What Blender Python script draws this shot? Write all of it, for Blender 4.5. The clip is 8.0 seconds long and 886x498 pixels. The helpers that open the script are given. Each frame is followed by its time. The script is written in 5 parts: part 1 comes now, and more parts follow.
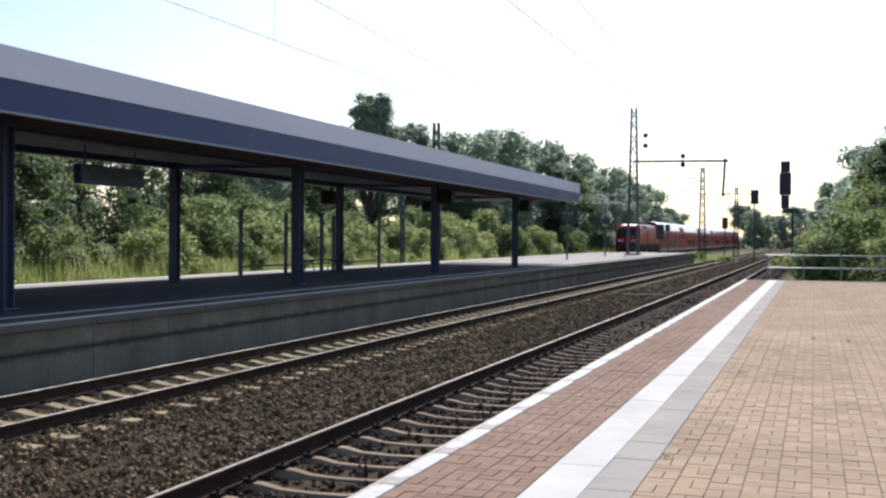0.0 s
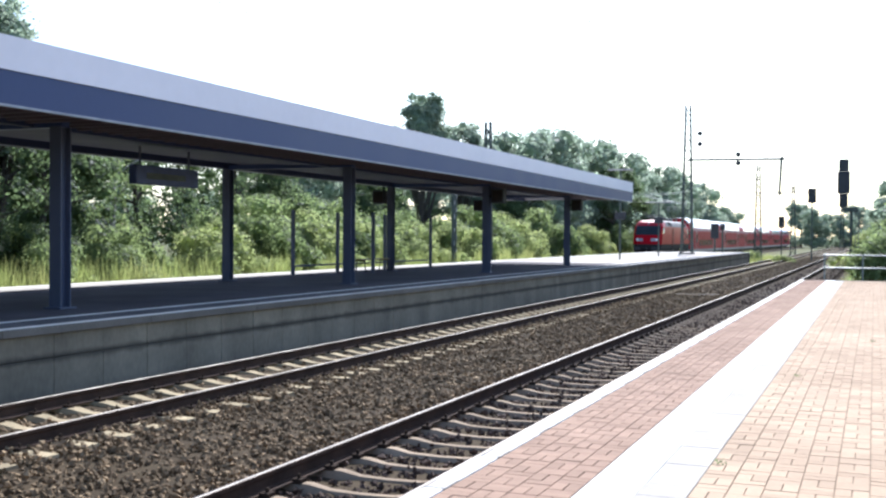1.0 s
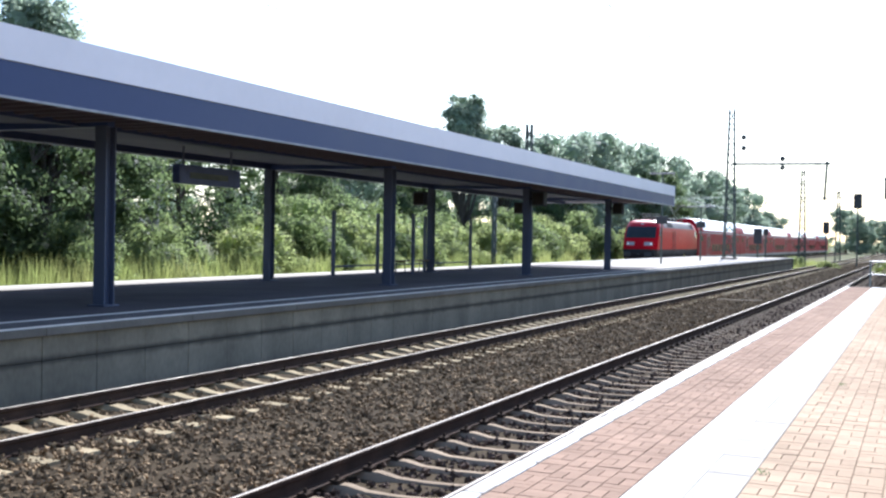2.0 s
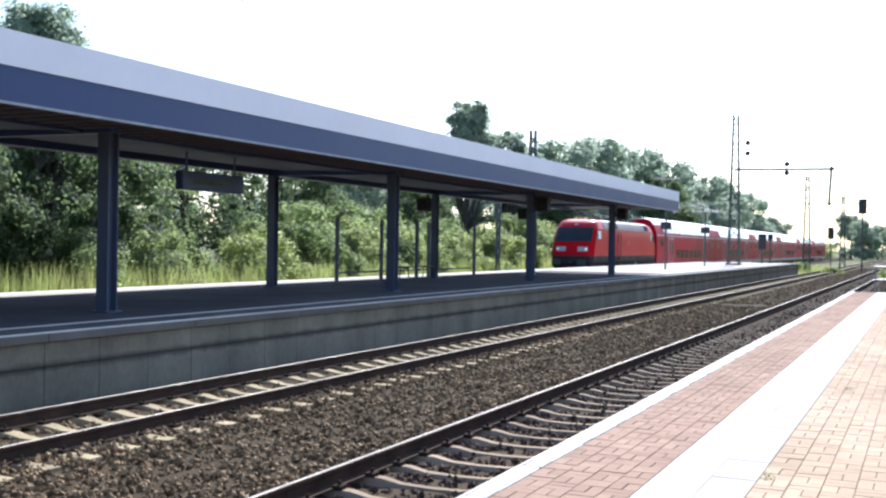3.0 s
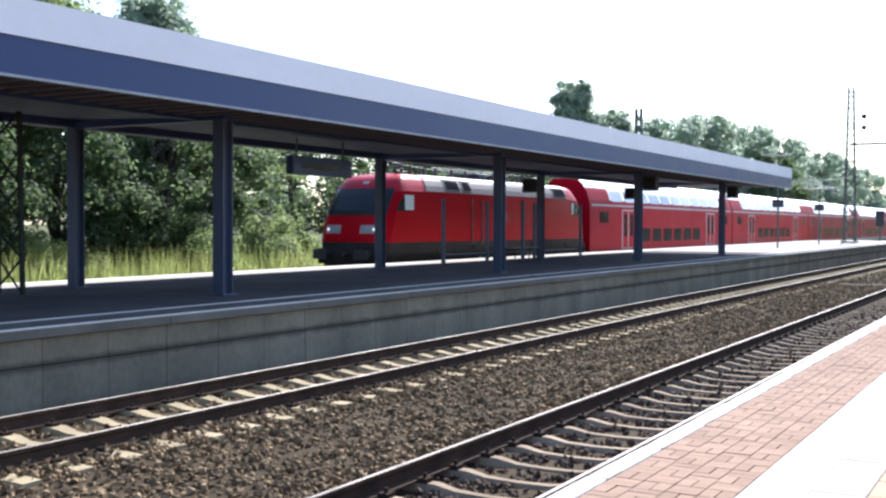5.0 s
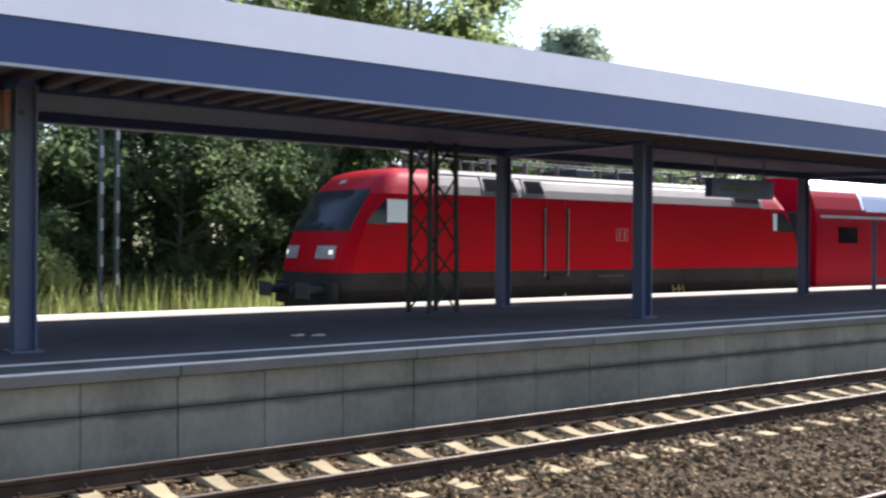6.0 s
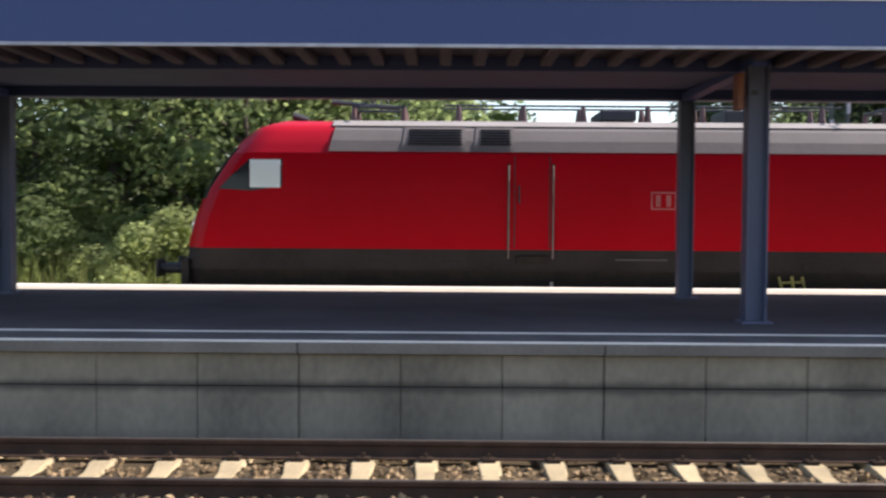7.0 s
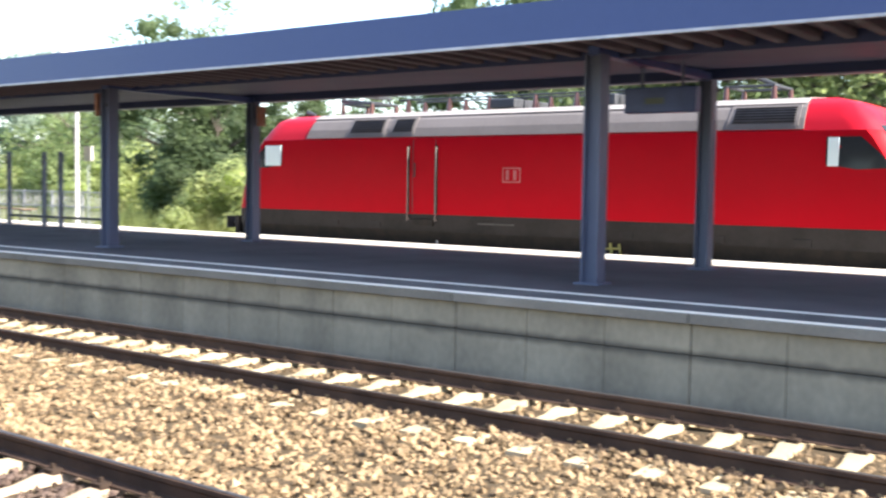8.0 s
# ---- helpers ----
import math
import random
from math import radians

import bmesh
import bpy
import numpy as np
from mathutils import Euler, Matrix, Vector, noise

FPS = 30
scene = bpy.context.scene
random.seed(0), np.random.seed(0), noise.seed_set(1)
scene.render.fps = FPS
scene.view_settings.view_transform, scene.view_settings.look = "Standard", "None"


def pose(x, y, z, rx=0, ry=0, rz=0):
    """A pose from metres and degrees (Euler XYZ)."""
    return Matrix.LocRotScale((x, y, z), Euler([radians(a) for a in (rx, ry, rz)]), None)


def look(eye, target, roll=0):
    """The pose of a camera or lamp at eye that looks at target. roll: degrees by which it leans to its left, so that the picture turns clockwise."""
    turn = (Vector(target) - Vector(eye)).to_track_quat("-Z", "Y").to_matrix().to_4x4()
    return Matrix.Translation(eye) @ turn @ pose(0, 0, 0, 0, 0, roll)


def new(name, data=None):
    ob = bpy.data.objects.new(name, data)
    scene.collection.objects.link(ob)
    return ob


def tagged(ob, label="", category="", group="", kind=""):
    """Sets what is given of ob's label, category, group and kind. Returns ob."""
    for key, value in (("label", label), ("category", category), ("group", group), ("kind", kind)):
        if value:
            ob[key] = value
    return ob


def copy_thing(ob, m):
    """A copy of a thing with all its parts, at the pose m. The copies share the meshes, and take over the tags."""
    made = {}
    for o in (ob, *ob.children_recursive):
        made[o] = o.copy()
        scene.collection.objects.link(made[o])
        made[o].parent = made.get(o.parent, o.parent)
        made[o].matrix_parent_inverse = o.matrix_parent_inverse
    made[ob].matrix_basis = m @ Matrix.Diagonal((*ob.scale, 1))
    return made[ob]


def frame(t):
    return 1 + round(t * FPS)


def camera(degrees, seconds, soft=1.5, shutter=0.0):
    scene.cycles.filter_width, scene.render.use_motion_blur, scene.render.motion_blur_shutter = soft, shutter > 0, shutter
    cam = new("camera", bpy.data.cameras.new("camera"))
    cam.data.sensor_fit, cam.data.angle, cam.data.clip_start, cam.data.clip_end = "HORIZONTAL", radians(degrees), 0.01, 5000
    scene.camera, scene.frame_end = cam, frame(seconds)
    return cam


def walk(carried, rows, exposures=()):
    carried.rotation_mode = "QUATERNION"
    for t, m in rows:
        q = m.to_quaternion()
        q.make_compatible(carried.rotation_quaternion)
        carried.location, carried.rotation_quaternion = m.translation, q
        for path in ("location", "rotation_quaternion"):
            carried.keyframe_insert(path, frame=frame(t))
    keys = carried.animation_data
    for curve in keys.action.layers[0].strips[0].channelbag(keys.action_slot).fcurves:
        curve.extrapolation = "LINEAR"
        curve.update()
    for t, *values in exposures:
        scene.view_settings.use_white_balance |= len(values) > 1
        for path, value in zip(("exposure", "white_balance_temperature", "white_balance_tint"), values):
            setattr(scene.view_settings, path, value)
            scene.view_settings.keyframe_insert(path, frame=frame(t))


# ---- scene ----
cam = camera(45.6, 8.0, soft=2.4, shutter=0.12)
PATH = [
    (0, 0.064, 0.036, 2.102, 19.42, -0.61, 0.41),
    (0.5, 0.072, 0.074, 2.108, 20.62, -0.35, 0.73),
    (1, 0.068, 0.105, 2.117, 22.25, -0.68, 0.42),
    (1.5, 0.046, 0.123, 2.124, 23.64, -0.82, 0.91),
    (2.8, 0.046, 0.169, 2.112, 24.87, -0.26, 0.92),
    (3, 0.044, 0.182, 2.102, 24.64, -0.26, 0.91),
    (3.5, 0.032, 0.193, 2.097, 24.75, -0.81, 0.70),
    (4, 0.020, 0.201, 2.081, 24.79, -0.41, 0.03),
    (4.2, -0.011, 0.171, 2.083, 25.26, -0.95, 0.11),
    (5.3, -0.071, 0.130, 2.089, 34.56, -0.92, 0.22),
    (5.5, -0.144, 0.098, 2.083, 38.64, -0.50, 0.33),
    (5.7, -0.107, 0.022, 2.109, 43.67, 0.16, 0.48),
    (6, -0.097, -0.057, 2.119, 52.23, -0.24, 0.34),
    (6.2, -0.126, -0.112, 2.120, 57.99, -0.28, 0.07),
    (6.5, -0.052, -0.142, 2.100, 68.48, 0.63, 0.62),
    (6.7, -0.072, -0.152, 2.114, 77.60, 0.46, 0.50),
    (7, 0.012, -0.116, 2.119, 90.30, -1.83, 0.38),
    (7.2, -0.036, -0.126, 2.103, 96.55, -2.36, 0.37),
    (7.5, -0.022, -0.140, 2.120, 105.86, -2.84, 0.85),
    (7.7, 0.028, -0.152, 2.122, 113.31, -3.16, 0.65),
    (8, -0.075, -0.206, 2.125, 126.59, -3.36, 0.92),
]
walk(cam, [(t, pose(x, y, z, 90 + pitch, -roll, yaw)) for t, x, y, z, yaw, pitch, roll in PATH],
     exposures=[(0, -0.04, 6000, 13), (0.5, 0.55, 5900, 12), (1.0, 0.85, 5620, 11), (4.2, 0.9, 5640, 11), (5.5, 1.09, 5900, 12), (6.5, 1.19, 6450, 14), (7.0, 1.06, 6550, 15), (7.2, 1.45, 6620, 14), (7.5, 1.72, 6650, 14), (8.0, 2.07, 6400, 11)])

# ---- world and sun ----
SUN_X, SUN_Y = -0.15, 1.2          # towards the sun, per metre of height
world = bpy.data.worlds.new("sky")
scene.world = world
world.use_nodes = True
wn = world.node_tree
sky = wn.nodes.new("ShaderNodeTexSky")
sky.sky_type, sky.sun_disc = "NISHITA", False
sky.sun_elevation = math.atan2(1.0, math.hypot(SUN_X, SUN_Y))
sky.sun_rotation = math.atan2(SUN_X, SUN_Y)
sky.dust_density, sky.air_density = 1.2, 1.0
wn.links.new(sky.outputs[0], wn.nodes["Background"].inputs[0])
wn.nodes["Background"].inputs[1].default_value = 0.15
sun = new("sun", bpy.data.lights.new("sun", "SUN"))
sun.data.energy, sun.data.angle, sun.data.color = 5.0, radians(0.5), (1.0, 0.95, 0.87)
sun.matrix_basis = look((SUN_X * 50, SUN_Y * 50, 50), (0, 0, 0))


# ---- materials ----
def mat(name, c1, c2=None, scale=4.0, rough=0.6, metal=0.0, bump=0.0, fine=40.0, spread=0.5, rand=0.0, stretch=(1, 1, 1), coat=0.0, spec=0.5):
    """A surface with two colours mixed by coarse and fine noise, with relief and varied gloss."""
    m = bpy.data.materials.new(name)
    m.use_nodes = True
    nt = m.node_tree
    b = nt.nodes["Principled BSDF"]
    b.inputs["Roughness"].default_value, b.inputs["Metallic"].default_value = rough, metal
    b.inputs["Coat Weight"].default_value, b.inputs["Specular IOR Level"].default_value = coat, spec
    c2 = c2 or tuple(v * 0.7 for v in c1)
    co = nt.nodes.new("ShaderNodeTexCoord")
    mp = nt.nodes.new("ShaderNodeMapping")
    mp.inputs["Scale"].default_value = stretch
    if rand:
        place = nt.nodes.new("ShaderNodeObjectInfo")
        shift = nt.nodes.new("ShaderNodeVectorMath")
        nt.links.new(co.outputs["Object"], shift.inputs[0])
        nt.links.new(place.outputs["Location"], shift.inputs[1])
        nt.links.new(shift.outputs[0], mp.inputs[0])
    else:
        nt.links.new(co.outputs["Object"], mp.inputs[0])
    n1, n2 = nt.nodes.new("ShaderNodeTexNoise"), nt.nodes.new("ShaderNodeTexNoise")
    for n, s, dt in ((n1, scale, 4), (n2, fine, 3)):
        n.inputs["Scale"].default_value, n.inputs["Detail"].default_value = s, dt
        nt.links.new(mp.outputs[0], n.inputs["Vector"])
    mixn = nt.nodes.new("ShaderNodeMath")
    mixn.operation = "MULTIPLY_ADD"
    mixn.inputs[1].default_value = 0.4
    nt.links.new(n2.outputs["Fac"], mixn.inputs[0])
    nt.links.new(n1.outputs["Fac"], mixn.inputs[2])
    ramp = nt.nodes.new("ShaderNodeMapRange")
    ramp.inputs[1].default_value, ramp.inputs[2].default_value = 0.7 - spread * 0.4, 0.7 + spread * 0.4
    nt.links.new(mixn.outputs[0], ramp.inputs[0])
    mix = nt.nodes.new("ShaderNodeMix")
    mix.data_type = "RGBA"
    mix.inputs[6].default_value, mix.inputs[7].default_value = (*c1, 1), (*c2, 1)
    nt.links.new(ramp.outputs[0], mix.inputs[0])
    out = mix.outputs[2]
    if rand:
        info = nt.nodes.new("ShaderNodeObjectInfo")
        geo = nt.nodes.new("ShaderNodeNewGeometry")
        add = nt.nodes.new("ShaderNodeMath")
        add.operation = "ADD"
        nt.links.new(info.outputs["Random"], add.inputs[0])
        nt.links.new(geo.outputs["Random Per Island"], add.inputs[1])
        fr = nt.nodes.new("ShaderNodeMath")
        fr.operation = "FRACT"
        nt.links.new(add.outputs[0], fr.inputs[0])
        mr = nt.nodes.new("ShaderNodeMapRange")
        mr.inputs[3].default_value, mr.inputs[4].default_value = 1 - rand, 1 + rand
        nt.links.new(fr.outputs[0], mr.inputs[0])
        hsv = nt.nodes.new("ShaderNodeHueSaturation")
        nt.links.new(mr.outputs[0], hsv.inputs["Value"])
        nt.links.new(out, hsv.inputs["Color"])
        out = hsv.outputs[0]
    nt.links.new(out, b.inputs["Base Color"])
    rr = nt.nodes.new("ShaderNodeMapRange")
    rr.inputs[3].default_value, rr.inputs[4].default_value = max(rough - 0.08, 0.02), min(rough + 0.1, 1.0)
    nt.links.new(n1.outputs["Fac"], rr.inputs[0])
    nt.links.new(rr.outputs[0], b.inputs["Roughness"])
    if bump:
        bp = nt.nodes.new("ShaderNodeBump")
        bp.inputs["Strength"].default_value, bp.inputs["Distance"].default_value = bump, 0.02
        nt.links.new(mixn.outputs[0], bp.inputs["Height"])
        nt.links.new(bp.outputs[0], b.inputs["Normal"])
    return m


def stain_band(m, height, reach, depth):
    """A damp, blotchy stain along a horizontal joint of the concrete."""
    nt = m.node_tree
    b = nt.nodes["Principled BSDF"]
    src = b.inputs["Base Color"].links[0].from_socket
    co = nt.nodes.new("ShaderNodeNewGeometry")
    wob = nt.nodes.new("ShaderNodeTexNoise")
    wob.inputs["Scale"].default_value, wob.inputs["Detail"].default_value = 2.6, 5
    nt.links.new(co.outputs["Position"], wob.inputs["Vector"])
    sp = nt.nodes.new("ShaderNodeSeparateXYZ")
    nt.links.new(co.outputs["Position"], sp.inputs[0])
    off = nt.nodes.new("ShaderNodeMath")
    off.operation = "SUBTRACT"
    off.inputs[1].default_value = height
    nt.links.new(sp.outputs[2], off.inputs[0])
    dist = nt.nodes.new("ShaderNodeMath")
    dist.operation = "ABSOLUTE"
    nt.links.new(off.outputs[0], dist.inputs[0])
    far = nt.nodes.new("ShaderNodeMath")
    far.operation, far.inputs[1].default_value = "MULTIPLY", reach * 2.0
    nt.links.new(wob.outputs["Fac"], far.inputs[0])
    fac = nt.nodes.new("ShaderNodeMapRange")
    fac.interpolation_type = "SMOOTHSTEP"
    fac.inputs[1].default_value, fac.inputs[3].default_value, fac.inputs[4].default_value = 0.0, depth, 0.0
    nt.links.new(far.outputs[0], fac.inputs[2])
    nt.links.new(dist.outputs[0], fac.inputs[0])
    mx = nt.nodes.new("ShaderNodeMix")
    mx.data_type = "RGBA"
    mx.inputs[7].default_value = (0.05, 0.046, 0.04, 1)
    nt.links.new(fac.outputs[0], mx.inputs[0])
    nt.links.new(src, mx.inputs[6])
    nt.links.new(mx.outputs[2], b.inputs["Base Color"])


def leaf_mat(name, c1, c2, rand=0.35):
    m = mat(name, c1, c2, scale=0.6, fine=6.0, rough=0.55, rand=rand, spec=0.22)
    nt = m.node_tree
    b = nt.nodes["Principled BSDF"]
    tr = nt.nodes.new("ShaderNodeBsdfTranslucent")
    src = b.inputs["Base Color"].links[0].from_socket
    boost = nt.nodes.new("ShaderNodeHueSaturation")
    boost.inputs["Value"].default_value, boost.inputs["Saturation"].default_value = 1.75, 1.05
    nt.links.new(src, boost.inputs["Color"])
    nt.links.new(boost.outputs[0], tr.inputs["Color"])
    sh = nt.nodes.new("ShaderNodeMixShader")
    sh.inputs[0].default_value = 0.62
    nt.links.new(b.outputs[0], sh.inputs[1])
    nt.links.new(tr.outputs[0], sh.inputs[2])
    nt.links.new(sh.outputs[0], nt.nodes["Material Output"].inputs["Surface"])
    return m


def glow(name, colour, strength):
    m = bpy.data.materials.new(name)
    m.use_nodes = True
    b = m.node_tree.nodes["Principled BSDF"]
    b.inputs["Base Color"].default_value = (*colour, 1)
    b.inputs["Emission Color"].default_value, b.inputs["Emission Strength"].default_value = (*colour, 1), strength
    return m


M = dict(
    soil=mat("soil_and_grass", (0.07, 0.09, 0.03), (0.16, 0.14, 0.07), scale=0.3, fine=5, rough=0.95, bump=0.4, spec=0.08),
    ballast=mat("ballast_bed", (0.05, 0.036, 0.023), (0.085, 0.063, 0.038), scale=1.2, fine=28, rough=0.95, bump=1.0, spread=0.9, spec=0.05),
    stone=mat("ballast_stone", (0.154, 0.103, 0.057), (0.24, 0.168, 0.094), scale=3, fine=30, rough=0.85, rand=0.62, spec=0.12),
    # darker copy of the stone for the near track, backlit shade in its colour
    darkstone=mat("shaded_ballast_stone", (0.068, 0.046, 0.036), (0.11, 0.078, 0.06), scale=3, fine=30, rough=0.88, rand=0.45, spec=0.08),
    railside=mat("rusty_rail", (0.042, 0.027, 0.02), (0.075, 0.046, 0.032), scale=3, fine=30, rough=0.85, bump=0.3, spec=0.08),
    railtop=mat("polished_rail", (0.22, 0.20, 0.18), (0.14, 0.125, 0.11), scale=2, rough=0.55, metal=1.0),
    sleeper=mat("sleeper_concrete", (0.44, 0.35, 0.215), (0.30, 0.24, 0.15), scale=2.0, fine=25, rough=0.9, bump=0.3, rand=0.12, spec=0.08),
    clip=mat("rail_clip", (0.055, 0.038, 0.028), rough=0.9, spec=0.05),
    wall=mat("platform_concrete", (0.28, 0.247, 0.185), (0.12, 0.106, 0.083), scale=1.1, fine=14, rough=0.9, bump=0.4, rand=0.06, spread=0.8, stretch=(1, 1, 0.6), spec=0.06),
    coping=mat("coping_concrete", (0.185, 0.17, 0.148), (0.105, 0.098, 0.086), scale=1.2, fine=22, rough=0.9, bump=0.3, rand=0.12, spread=0.8, spec=0.08),
    joint=mat("joint_dirt", (0.10, 0.095, 0.085), rough=1.0, spec=0.08),
    # far platform paving under the canopy, its shade put into the dark tone
    shadedpaving=mat("shaded_platform_paving", (0.122, 0.108, 0.114), (0.09, 0.081, 0.086), scale=0.8, fine=60, rough=0.95, bump=0.3, spec=0.08),
    paintwhite=mat("worn_white_paint", (0.80, 0.78, 0.74), (0.40, 0.35, 0.30), scale=3.5, fine=22, rough=0.8, spread=0.35, bump=0.15),
    redbrick=mat("red_paver", (0.365, 0.24, 0.168), (0.29, 0.192, 0.136), scale=1.2, fine=30, rough=0.9, bump=0.3, rand=0.10, spec=0.08),
    tanbrick=mat("tan_paver", (0.49, 0.355, 0.238), (0.40, 0.29, 0.195), scale=0.8, fine=30, rough=0.9, bump=0.3, rand=0.09, spec=0.08),
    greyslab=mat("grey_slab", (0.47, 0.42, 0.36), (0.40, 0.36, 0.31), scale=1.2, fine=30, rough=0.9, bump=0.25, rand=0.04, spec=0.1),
    whiteslab=mat("white_slab", (0.76, 0.72, 0.65), (0.65, 0.61, 0.545), scale=1.5, fine=30, rough=0.85, bump=0.15, rand=0.05, spec=0.1),
    sand=mat("joint_sand", (0.29, 0.215, 0.152), rough=1.0, spec=0.08),
    blue=mat("blue_paint", (0.031, 0.052, 0.142), (0.039, 0.062, 0.16), scale=0.7, fine=8, rough=0.45, spread=0.8, spec=0.32),
    # rear underside, edge beam and purlin: a darker navy than the fascia
    navy=mat("navy_underside", (0.026, 0.036, 0.09), (0.032, 0.043, 0.102), scale=0.8, fine=9, rough=0.6, spec=0.25),
    bluelip=mat("pale_drip_edge", (0.40, 0.42, 0.46), rough=0.5),
    colblue=mat("column_blue_paint", (0.064, 0.076, 0.125), (0.076, 0.088, 0.14), scale=2, rough=0.5),
    whitesheet=mat("pale_roof_sheet", (0.86, 0.82, 0.86), (0.80, 0.765, 0.80), scale=0.5, fine=5, rough=0.5),
    soffit=mat("brown_soffit", (0.10, 0.072, 0.082), (0.072, 0.054, 0.064), scale=1.0, fine=10, rough=0.8),
    roofing=mat("roof_felt", (0.2, 0.2, 0.2), rough=0.95),
    steel=mat("galvanised_steel", (0.32, 0.34, 0.33), (0.24, 0.26, 0.25), scale=3, rough=0.55, metal=0.6),
    greensteel=mat("green_grey_steel", (0.085, 0.10, 0.082), (0.055, 0.068, 0.056), scale=3, rough=0.6),
    darkgreen=mat("dark_green_steel", (0.032, 0.037, 0.032), (0.045, 0.05, 0.042), scale=3, rough=0.75, spec=0.2),
    dark=mat("dark_metal", (0.025, 0.027, 0.03), (0.04, 0.04, 0.045), scale=3, rough=0.6),
    red=mat("traffic_red_paint", (0.43, 0.0042, 0.0125), (0.36, 0.0035, 0.0105), scale=0.35, fine=3, rough=0.32, spec=0.06, spread=0.8),
    coachred=mat("coach_red_paint", (0.36, 0.0045, 0.020), (0.30, 0.0035, 0.016), scale=0.5, fine=4, rough=0.45, spec=0.05, spread=0.8),
    coachglass=mat("coach_window_glass", (0.008, 0.007, 0.009), (0.014, 0.012, 0.015), scale=1, rough=0.25, spec=0.02),
    lettergrey=mat("faint_grey_lettering", (0.075, 0.066, 0.062), rough=0.7),
    # darker concrete tone for the narrower sleepers of the near track
    darksleeper=mat("dark_sleeper_concrete", (0.36, 0.27, 0.185), (0.25, 0.19, 0.13), scale=2.0, fine=25, rough=0.9, bump=0.3, rand=0.15, spec=0.06),
    roofred=mat("roof_red_paint", (0.45, 0.007, 0.019), (0.40, 0.006, 0.017), scale=0.6, rough=0.36, spec=0.2),
    grey=mat("roof_grey_paint", (0.18, 0.158, 0.148), (0.15, 0.132, 0.123), scale=1.2, fine=12, rough=0.55, spec=0.25),
    skirt=mat("dirty_grey_skirt", (0.034, 0.029, 0.028), (0.022, 0.019, 0.018), scale=1.2, fine=10, rough=0.75, spec=0.2),
    under=mat("running_gear", (0.022, 0.019, 0.018), (0.036, 0.029, 0.025), scale=4, rough=0.85, spec=0.15),
    glass=mat("dark_glass", (0.02, 0.024, 0.028), (0.03, 0.034, 0.038), scale=1, rough=0.08, spec=0.22),
    paleglass=mat("sky_through_cab", (0.80, 0.92, 0.94), (0.74, 0.87, 0.89), scale=1, rough=0.2),
    yellow=mat("dusty_yellow_paint", (0.34, 0.30, 0.08), (0.24, 0.215, 0.08), scale=5, rough=0.7),
    louvregrey=mat("grey_louvre", (0.105, 0.094, 0.09), (0.075, 0.068, 0.066), scale=3, rough=0.7, spec=0.2),
    edgegap=mat("dark_edge_slab", (0.13, 0.125, 0.125), (0.085, 0.082, 0.082), scale=1.5, fine=18, rough=0.9, bump=0.3, spec=0.08),
    handsteel=mat("dull_steel", (0.27, 0.215, 0.195), rough=0.5, metal=0.4),
    skyglass=mat("sky_reflecting_glass", (0.27, 0.275, 0.32), (0.20, 0.21, 0.25), scale=0.5, rough=0.12, metal=0.7),
    roofdeck=mat("roof_deck_grey", (0.28, 0.25, 0.23), (0.235, 0.21, 0.19), scale=1.5, rough=0.6),
    lampcover=mat("lamp_cover", (0.36, 0.34, 0.345), rough=0.3),
    coachroof=mat("coach_roof_silver", (0.78, 0.79, 0.82), (0.68, 0.69, 0.72), scale=0.8, rough=0.28, metal=0.75),
    coachpale=mat("coach_light_grey", (0.46, 0.45, 0.45), (0.38, 0.37, 0.36), scale=1.5, rough=0.5, spec=0.3),
    logowhite=mat("faded_white", (0.52, 0.15, 0.15), rough=0.5),
    ceramic=mat("brown_insulator", (0.10, 0.04, 0.03), rough=0.3),
    bark=mat("bark", (0.10, 0.08, 0.06), (0.05, 0.04, 0.03), scale=3, fine=20, rough=0.95, bump=0.6, stretch=(1, 1, 0.25)),
    palebark=mat("pale_birch_bark", (0.55, 0.53, 0.48), (0.10, 0.09, 0.08), scale=2.5, fine=8, rough=0.9, spread=0.3, stretch=(1, 1, 2)),
    leafmid=leaf_mat("leaf_mid", (0.19, 0.225, 0.096), (0.14, 0.178, 0.076)),
    leafdark=leaf_mat("leaf_dark", (0.105, 0.137, 0.064), (0.078, 0.106, 0.05)),
    leafpale=leaf_mat("leaf_pale", (0.29, 0.315, 0.135), (0.225, 0.26, 0.112)),
    # paler grey green leaves, with the haze over distant trees put into colour
    leafgrey=leaf_mat("leaf_hazed_green", (0.29, 0.335, 0.255), (0.215, 0.26, 0.195), 0.25),
    grass=leaf_mat("meadow_grass", (0.175, 0.212, 0.07), (0.23, 0.232, 0.092)),
    signred=mat("orange_red_sign", (0.22, 0.075, 0.04), rough=0.5),
    signblue=mat("dark_blue_sign", (0.03, 0.05, 0.16), rough=0.4),
    wire=mat("copper_wire", (0.12, 0.11, 0.10), rough=0.6, metal=0.5),
    wood=mat("bench_wood", (0.22, 0.15, 0.09), rough=0.7),
    shelterglass=mat("shelter_glass", (0.95, 0.97, 0.97), (0.93, 0.95, 0.95), rough=0.03),
)
g = M["shelterglass"].node_tree.nodes["Principled BSDF"]
g.inputs["Transmission Weight"].default_value, g.inputs["IOR"].default_value = 1.0, 1.01
SIGNAL_LAMP = glow("headlamp_glow", (1.0, 0.95, 0.88), 0.3)


# ---- mesh helpers ----
def empty(name, label, category, group="", kind="", m=None):
    ob = tagged(new(name), label, category, group, kind)
    if m is not None:
        ob.matrix_basis = m
    return ob


